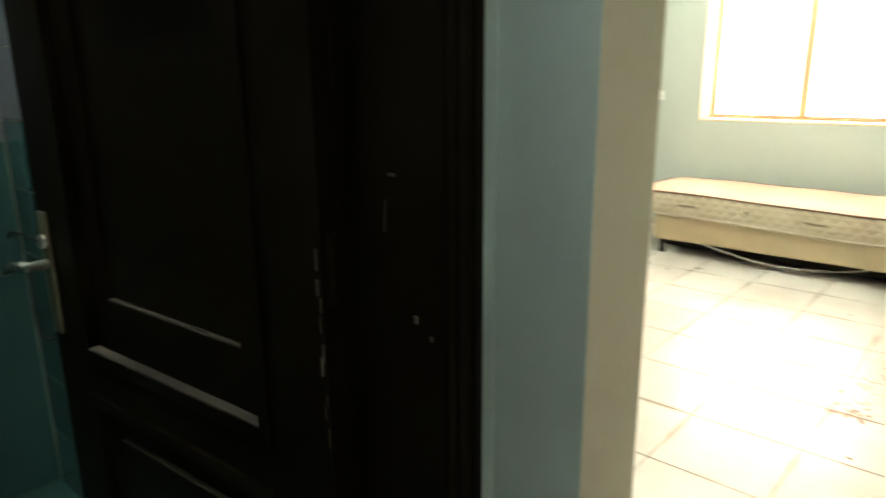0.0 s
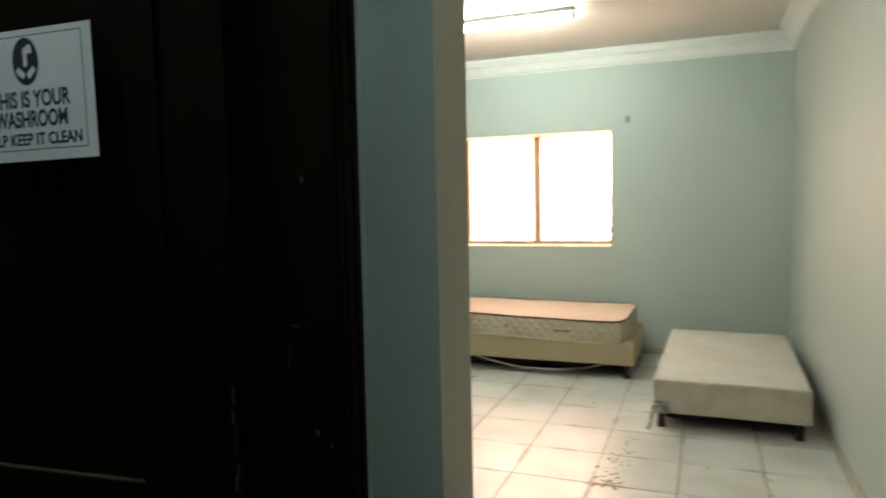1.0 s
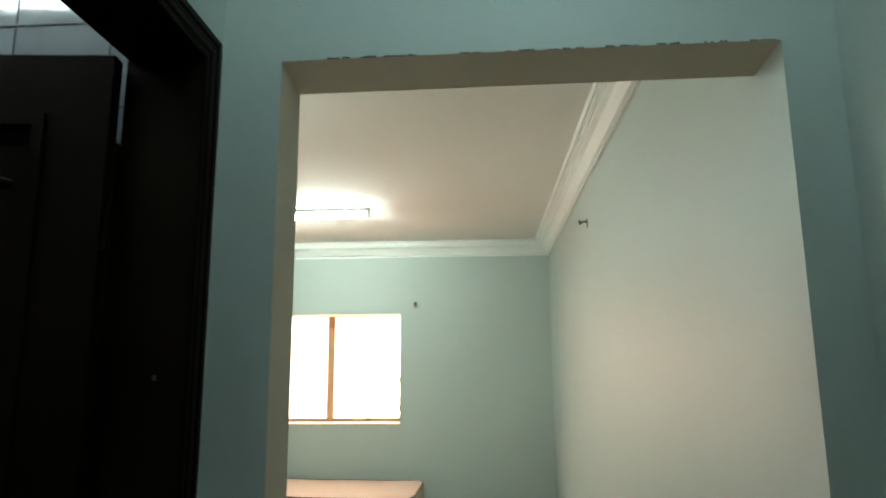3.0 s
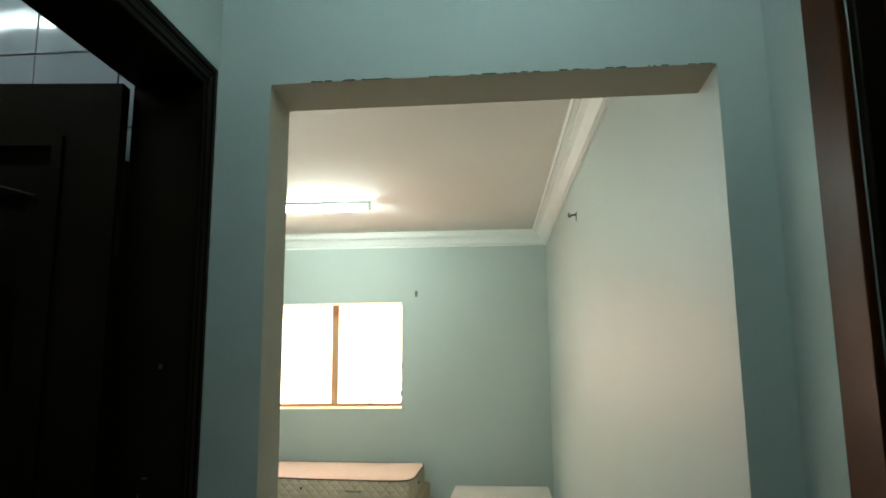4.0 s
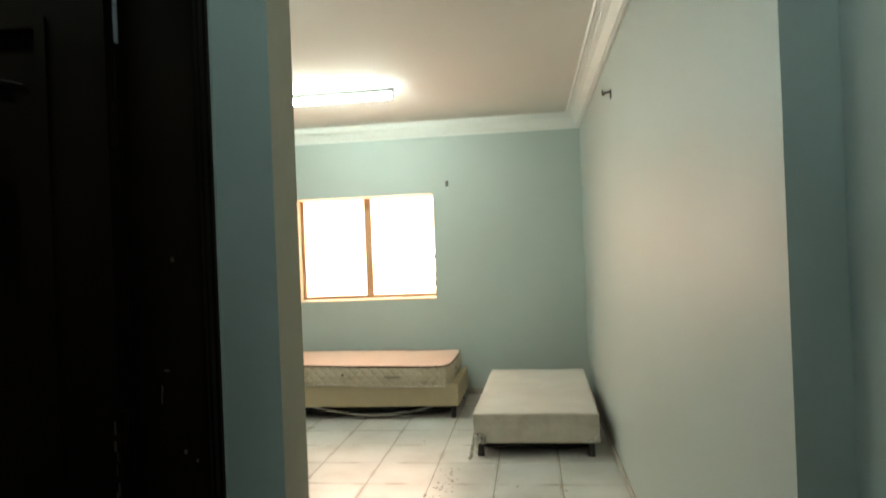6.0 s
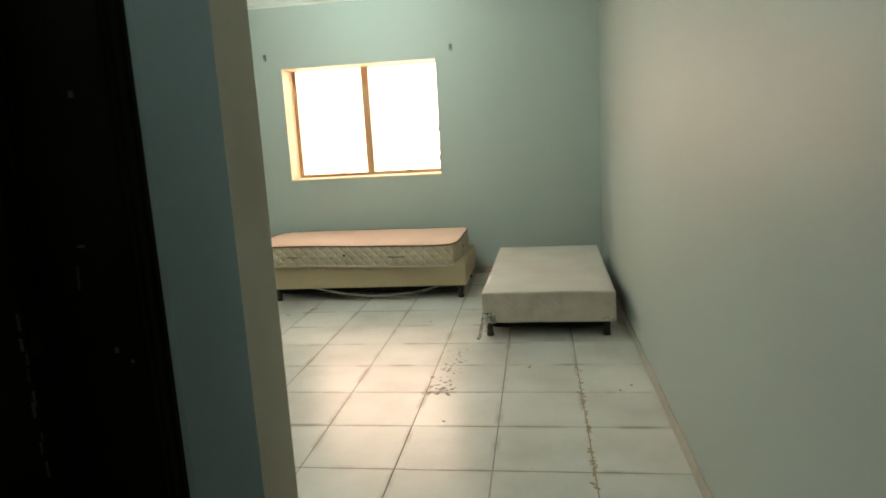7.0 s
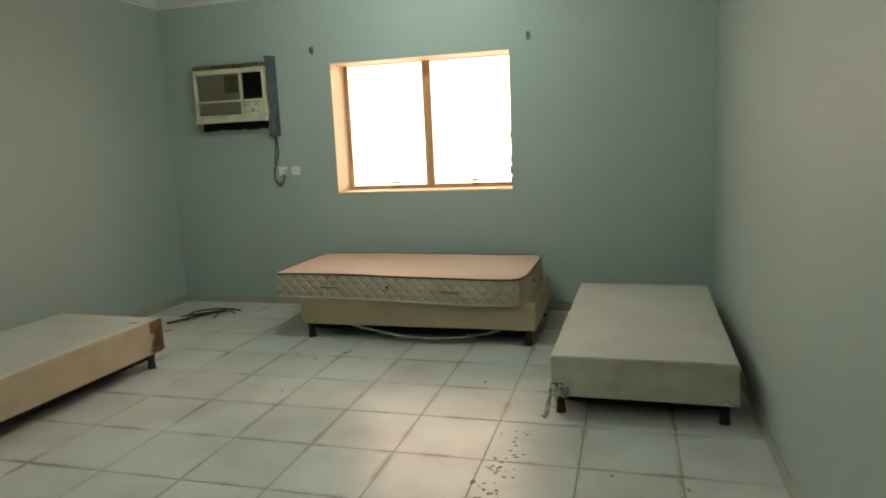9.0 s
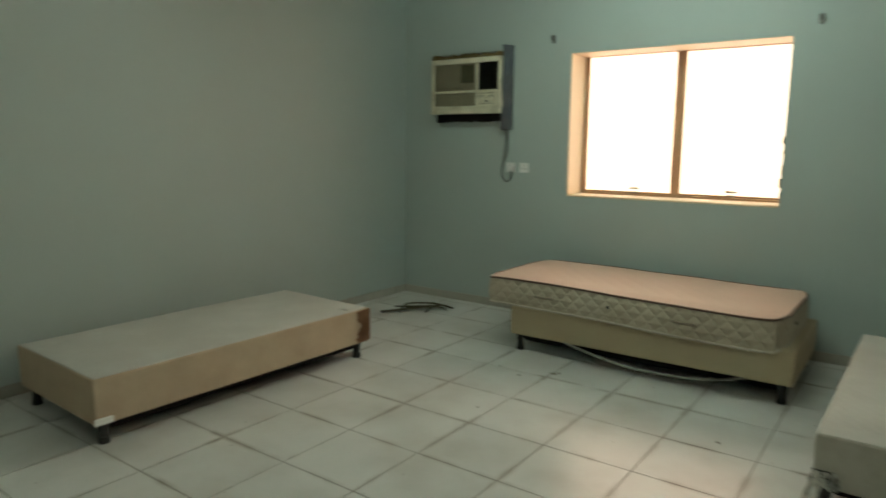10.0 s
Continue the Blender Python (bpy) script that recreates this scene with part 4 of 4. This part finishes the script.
part("missing_filter_patch", box((divx - 0.155, FA + 0.004, bz0 + 0.27), (divx - 0.012, FA + 0.0075, bz1 - 0.06), 0.001), AC_GAP, ac, "dark gap in the intake grille")
part("outlet_inside", box((divx + 0.028, FA + 0.030, bz0 + 0.205), (bx1 - 0.032, FA + 0.036, bz1 - 0.045)), AC_DARK, ac)
for k in range(10):
    z = bz0 + 0.216 + k * 0.0252
    part("outlet_slat", box((divx + 0.030, FA + 0.008, z), (bx1 - 0.034, FA + 0.028, z + 0.006), 0.002), BLACK_PLASTIC, ac)
panel = part("control_panel", box((divx + 0.028, FA + 0.012, bz0 + 0.07), (bx1 - 0.032, FA + 0.03, bz0 + 0.185), 0.002), AC_PLASTIC, ac)
for x, z in ((divx + 0.065, bz0 + 0.145), (divx + 0.160, bz0 + 0.145)):
    ring = [(x + 0.030 * math.cos(radians(q)), FA + 0.010, z - 0.02 + 0.030 * math.sin(radians(q))) for q in range(20, 161, 20)]
    part("printed_arc", tube(ring, 0.0028, 6), AC_GAP, panel, "dark printed dial arc")
    part("knob", rod((x, FA + 0.012, z - 0.028), (x, FA + 0.002, z - 0.028), 0.013, 0.011, 18), AC_PLASTIC, panel, smooth=True)
part("knob_stub", rod((divx + 0.122, FA + 0.012, bz0 + 0.105), (divx + 0.122, FA - 0.006, bz0 + 0.105), 0.009, 0.008, 14), BLACK_PLASTIC, panel, "dark bare knob stub", smooth=True)
for z, w in ((bz0 + 0.085, 0.15), (bz0 + 0.175, 0.17)):
    part("printed_line", box((divx + 0.035, FA + 0.0105, z), (divx + 0.035 + w, FA + 0.0125, z + 0.003)), AC_GAP, panel)
# added behind the case to keep outside light from leaking through the hole
part("light_block", box((AX0 + 0.002, YN + 0.06, AZ0 + 0.002), (AX1 - 0.002, YN + 0.28, AZ1 - 0.002)), AC_DARK, ac, "added dark block closing the wall opening")
# packing round the cooler
packing = thing("foam_packing", "brown aged foam stuffed above the air conditioner", "foam")
r = random.Random(5)
bm = bmesh.new()
rows = []
for k in range(33):
    x = AX0 + 0.02 + k * 0.0235
    y, z = YN - 0.09 - r.uniform(0, 0.03), bz1 + 0.035 + r.uniform(-0.010, 0.016)
    rows.append([bm.verts.new(p) for p in ((x, YN + 0.055, bz1 + 0.001), (x, y, bz1 + 0.001), (x, y + 0.006, z - 0.008), (x, y + 0.02, z), (x, YN + 0.055, z))])
for a, b in zip(rows, rows[1:]):
    for k in range(5):
        bm.faces.new((a[k], a[(k + 1) % 5], b[(k + 1) % 5], b[k]))
bm.faces.new(rows[0])
bm.faces.new(rows[-1][::-1])
part("strip", bm, FOAM, packing)
board = thing("packing_board", "dark grey crumpled sheet packed beside the air conditioner", "board")
bm = bmesh.new()
crumple = []
for k in range(25):
    z = 1.63 + 0.715 * k / 24
    row = []
    for i, (x, y) in enumerate(((-3.862, YN + 0.02), (-3.864, 5.660), (-3.852, 5.640), (-3.838, 5.664), (-3.826, 5.686), (-3.814, 5.720), (-3.806, YN - 0.002))):
        q = Vector((i * 1.7, z * 9.0, 2.0))
        loose = 1.0 if 0 < i < 6 else 0.0
        row.append(bm.verts.new((x + 0.016 * loose * noise.noise(q), min(y + 0.034 * loose * noise.noise(q + Vector((5, 0, 0))), YN + 0.02), z)))
    crumple.append(row)
for p, q in zip(crumple, crumple[1:]):
    for i in range(7):
        bm.faces.new((p[i], p[(i + 1) % 7], q[(i + 1) % 7], q[i]))
bm.faces.new(crumple[0])
bm.faces.new(crumple[-1][::-1])
part("strip", bm, GREY_BOARD, board)
part("bracket", box((-3.90, 5.70, 1.618), (-3.812, YN - 0.001, 1.634), 0.003), GREY_BOARD, board)
# ragged strip below the case, its black standing in for the shaded gap
under = thing("packing_board", "dark board strip, black for the shadow gap under the air conditioner", "board")
bm = bmesh.new()
rows = []
for k in range(25):
    x, z = -4.60 + k * 0.03, 1.69 + r.uniform(0, 0.022)
    rows.append([bm.verts.new(p) for p in ((x, YN + 0.055, 1.764), (x, 5.70, 1.764), (x, 5.70, z), (x, YN + 0.055, z))])
for a, b in zip(rows, rows[1:]):
    for k in range(4):
        bm.faces.new((a[k], a[(k + 1) % 4], b[(k + 1) % 4], b[k]))
bm.faces.new(rows[0])
bm.faces.new(rows[-1][::-1])
part("strip", bm, UNDERSIDE, under)
power = thing("power_cable", "grey power cable hanging from air conditioner to socket", "cable")
part("cord", tube([(-3.838, 5.70, 1.76), (-3.840, 5.715, 1.60), (-3.843, 5.735, 1.45), (-3.898, 5.742, 1.30), (-3.898, 5.742, 1.215), (-3.853, 5.74, 1.165), (-3.808, 5.735, 1.20), (-3.793, 5.722, 1.28)], 0.0075, 8), CABLE, power, smooth=True)
part("cord", tube([(-3.828, 5.70, 1.76), (-3.856, 5.73, 1.62), (-3.873, 5.74, 1.48), (-3.893, 5.744, 1.36)], 0.0055, 8), CABLE, power, smooth=True)
part("plug", box((-3.820, 5.702, 1.262), (-3.770, 5.734, 1.305), 0.006, 2), WHITE_PLASTIC, power, "white plug")
for x in (-3.815, -3.68):
    s = thing("wall_socket", "white plastic electric socket on painted wall", "socket", pose(x, YN, 1.292), "sockets below the cooler")
    part("plate", box((-0.045, -0.010, -0.043), (0.045, -0.0005, 0.043), 0.004, 2), WHITE_PLASTIC, s)
    for dx, dz in ((0, 0.016), (-0.012, -0.010), (0.012, -0.010)):
        part("socket_hole", box((dx - 0.0035, -0.0115, dz - 0.004), (dx + 0.0035, -0.0098, dz + 0.004)), BLACK_PLASTIC, s)


# ---- hooks ----
HOOK = material("grey_zinc", (0.16, 0.16, 0.15), 0.5, metal=0.4, spread=0.2, scale=30, bump=0.05)


def hook(label, m):
    h = thing("curtain_hook", label, "hook", m, "wall hooks")
    part("plate", box((-0.020, -0.008, -0.045), (0.020, -0.0005, 0.045), 0.004), HOOK, h)
    part("arm", tube([(0, -0.004, 0.015), (0, -0.045, 0.018), (0.01, -0.075, -0.005), (0.016, -0.080, 0.035)], 0.010, 8), HOOK, h, smooth=True)
    part("screw", rod((0, -0.0075, -0.028), (0, -0.014, -0.028), 0.008), STEEL, h)


hook("small grey metal curtain hook beside the window", pose(-3.43, YN, 2.366) @ Matrix.Scale(0.75, 4))
hook("small grey metal curtain hook beside the window", pose(-1.462, YN, 2.334) @ Matrix.Scale(0.75, 4))
hook("small dark metal hook on the plain wall", pose(XE, 2.963, 2.595, 0, 0, -90) @ Matrix.Scale(0.7, 4))


# ---- scrap on the floor ----
bar = thing("metal_slat", "dark bent metal slat lying on the floor", "scrap")
part("strip", box((-0.27, -0.024, 0.002), (0.27, 0.024, 0.012), 0.003, turn=Matrix.Translation((-4.47, 5.13, 0.012)) @ pose(0, 0, 0, 0, -2, 55)), SCRAP, bar)
bar2 = thing("metal_slat", "dark narrow metal slat lying on the floor", "scrap")
part("strip", box((-0.24, -0.014, 0.002), (0.24, 0.014, 0.010), 0.002, turn=Matrix.Translation((-4.40, 5.20, 0.034)) @ pose(0, 0, 0, 0, 0, 42)), SCRAP, bar2)
wire = thing("wire_frame", "tangled dark wire frame lying on the floor", "scrap")
part("wire", tube([(-4.50, 5.02, 0.008), (-4.58, 5.22, 0.028), (-4.42, 5.36, 0.034), (-4.30, 5.40, 0.022), (-4.20, 5.42, 0.008)], 0.008, 6), SCRAP, wire)
part("wire", tube([(-4.54, 5.13, 0.025), (-4.40, 5.16, 0.033), (-4.30, 5.30, 0.030), (-4.42, 5.44, 0.017), (-4.56, 5.40, 0.008)], 0.007, 6), SCRAP, wire)
part("wire", tube([(-4.30, 5.14, 0.008), (-4.33, 5.28, 0.022), (-4.25, 5.34, 0.017), (-4.19, 5.30, 0.008)], 0.006, 6), SCRAP, wire)


def blot(bm, x, y, r, seed, h=0.004):
    """A flat crumb of mud with an uneven outline."""
    rr = random.Random(seed)
    n, st = 10, rr.uniform(0.6, 1.6)
    a0 = rr.uniform(0, 3)
    outer = []
    for k in range(n):
        a = 2 * math.pi * k / n
        q = r * rr.uniform(0.65, 1.25)
        dx, dy = q * math.cos(a) * st, q * math.sin(a) / st
        outer.append(bm.verts.new((x + dx * math.cos(a0) - dy * math.sin(a0), y + dx * math.sin(a0) + dy * math.cos(a0), 0.0004)))
    top = bm.verts.new((x, y, h))
    for k in range(n):
        bm.faces.new((outer[k], outer[(k + 1) % n], top))


bm = bmesh.new()
r = random.Random(21)
for k in range(64):
    f = r.random()
    y = 2.46 + 0.82 * f ** 1.25
    x = -1.24 + 0.05 * (y - 2.6) + r.gauss(0, 0.044)
    blot(bm, x, y, r.uniform(0.004, 0.017) * (1.15 - 0.5 * f), k, 0.002)
tagged(part("dried_mud", bm, MUD), "scattered dried dark mud crumbs on white tiles", "dirt", kind="stuff")
bm = bmesh.new()
for k, (x, y, q) in enumerate(((-2.66, 4.38, 0.022), (-2.64, 4.41, 0.014), (-2.83, 4.22, 0.012), (-3.02, 4.3, 0.012), (-1.52, 3.95, 0.010), (-0.72, 2.9, 0.010), (-0.2, 2.52, 0.008), (-0.13, 2.6, 0.008), (-2.75, 3.6, 0.008), (-1.16, 2.10, 0.010))):
    blot(bm, x, y, q, 100 + k, 0.006)
for k in range(90):  # grit swept nowhere in particular
    blot(bm, r.uniform(XW + 0.3, -0.15), r.uniform(0.6, 5.5), r.uniform(0.0015, 0.0045), 500 + k, 0.002)
tagged(part("floor_debris", bm, MUD), "small dark crumbs of debris on the floor", "dirt", kind="stuff")
bm = bmesh.new()
for k in range(64):
    y = 1.45 + 1.5 * r.random()
    blot(bm, -0.42 + r.gauss(0, 0.008), y, r.uniform(0.004, 0.014), 300 + k, 0.001)
tagged(part("rust_stain", bm, RUST), "yellow-brown stain along a tile joint", "stain", kind="stuff")


# ---- tiles: floors, skirting, washroom walls ----
floor = structure("floor", box((XW - 0.2, HALL_BACK, -0.12), (0.35, YN + 0.3, -0.0035)), GROUT, "worn white glazed tile floor with dark joints", "floor")
meshes = {}


def piece(name, size, mat, edge, parent, m):
    """A tile with softened edges; alike tiles share one mesh."""
    key = (name, tuple(round(v, 3) for v in size))
    if key not in meshes:
        me = bpy.data.meshes.new(name)
        t = box((-size[0] / 2, -size[1] / 2, -size[2]), (size[0] / 2, size[1] / 2, 0), edge)
        bmesh.ops.recalc_face_normals(t, faces=t.faces[:])
        t.to_mesh(me)
        t.free()
        me.materials.append(mat)
        meshes[key] = me
    ob = new(name, meshes[key])
    ob.parent = parent
    ob.matrix_basis = m
    return ob


T, J = 0.45, 0.005
r = random.Random(2)


def lay_floor(x0, x1, y0, y1, name):
    gx0, gy0 = -0.42, 2.045
    for i in range(math.floor((x0 - gx0) / T), math.ceil((x1 - gx0) / T)):
        for k in range(math.floor((y0 - gy0) / T), math.ceil((y1 - gy0) / T)):
            a, b = max(x0, gx0 + i * T), min(x1, gx0 + (i + 1) * T)
            c, d = max(y0, gy0 + k * T), min(y1, gy0 + (k + 1) * T)
            if b - a > 0.02 and d - c > 0.02:
                m = Matrix.Translation(((a + b) / 2, (c + d) / 2, r.uniform(-0.0006, 0.0002))) @ pose(0, 0, 0, r.uniform(-0.06, 0.06), r.uniform(-0.06, 0.06), r.uniform(-0.05, 0.05))
                piece(name, (b - a - J, d - c - J, 0.003), TILE, 0.0012, floor, m)


lay_floor(XW, XE, YS, YN, "floor_tile")
lay_floor(OPEN_L, OPEN_R, 0.0, YS, "floor_tile")
lay_floor(HALL_L, HALL_R, HALL_BACK, 0.0, "floor_tile")

skirting = tagged(new("baseboard"), "low beige tile skirting round the room", "baseboard", kind="structure")
SK = 0.072


def lay_skirting(a, b, length):
    a, b = Vector(a), Vector(b)
    n = max(1, math.ceil(length / T - 0.02))
    ang = math.atan2(b.y - a.y, b.x - a.x)
    for k in range(n):
        f0, f1 = k * T, min(length, (k + 1) * T)
        if f1 - f0 < 0.03:
            continue
        p = a + (b - a).normalized() * (f0 + f1) / 2
        piece("skirting_tile", (f1 - f0 - 0.003, 0.011, SK), SKIRTING_TILE, 0.002, skirting, Matrix.Translation((p.x, p.y, SK + 0.0005)) @ Matrix.Rotation(ang + r.uniform(-0.003, 0.003), 4, "Z"))


lay_skirting((XE - 0.0065, YS, 0), (XE - 0.0065, YN, 0), YN - YS)
lay_skirting((XW + 0.0065, YS, 0), (XW + 0.0065, YN, 0), YN - YS)
lay_skirting((XW + 0.013, YN - 0.0065, 0), (XE - 0.013, YN - 0.0065, 0), XE - XW - 0.026)
lay_skirting((XW + 0.013, YS + 0.0065, 0), (OPEN_L - 0.01, YS + 0.0065, 0), OPEN_L - XW - 0.023)

bath = tagged(new("washroom_tiling"), "glazed wall tiles, grey above and teal below", "tiles", kind="structure")
part("tile_bed", box((-3.40, -0.006, 0), (HALL_L - 0.18, -0.0005, ZC)), GROUT, bath)
for i in range(-1, 7):
    for k in range(14):
        x, z, w = (-1.741 - 0.25 * i, 0.225 * k + 0.225, 0.246) if i >= 0 else (-1.566, 0.225 * k + 0.225, 0.096)
        h = min(0.225, ZC - (z - 0.225))
        if h < 0.03:
            continue
        lower = z < 1.40
        piece("wall_tile_teal" if lower else "wall_tile", (w, 0.221 if h > 0.22 else h - 0.004, 0.005), TEAL_TILE if lower else WALL_TILE, 0.0015, bath,
              Matrix.Translation((x, -0.0115, z - 0.225 + h / 2)) @ pose(0, 0, 0, 90 + r.uniform(-0.35, 0.35), r.uniform(-0.1, 0.1), 0) )
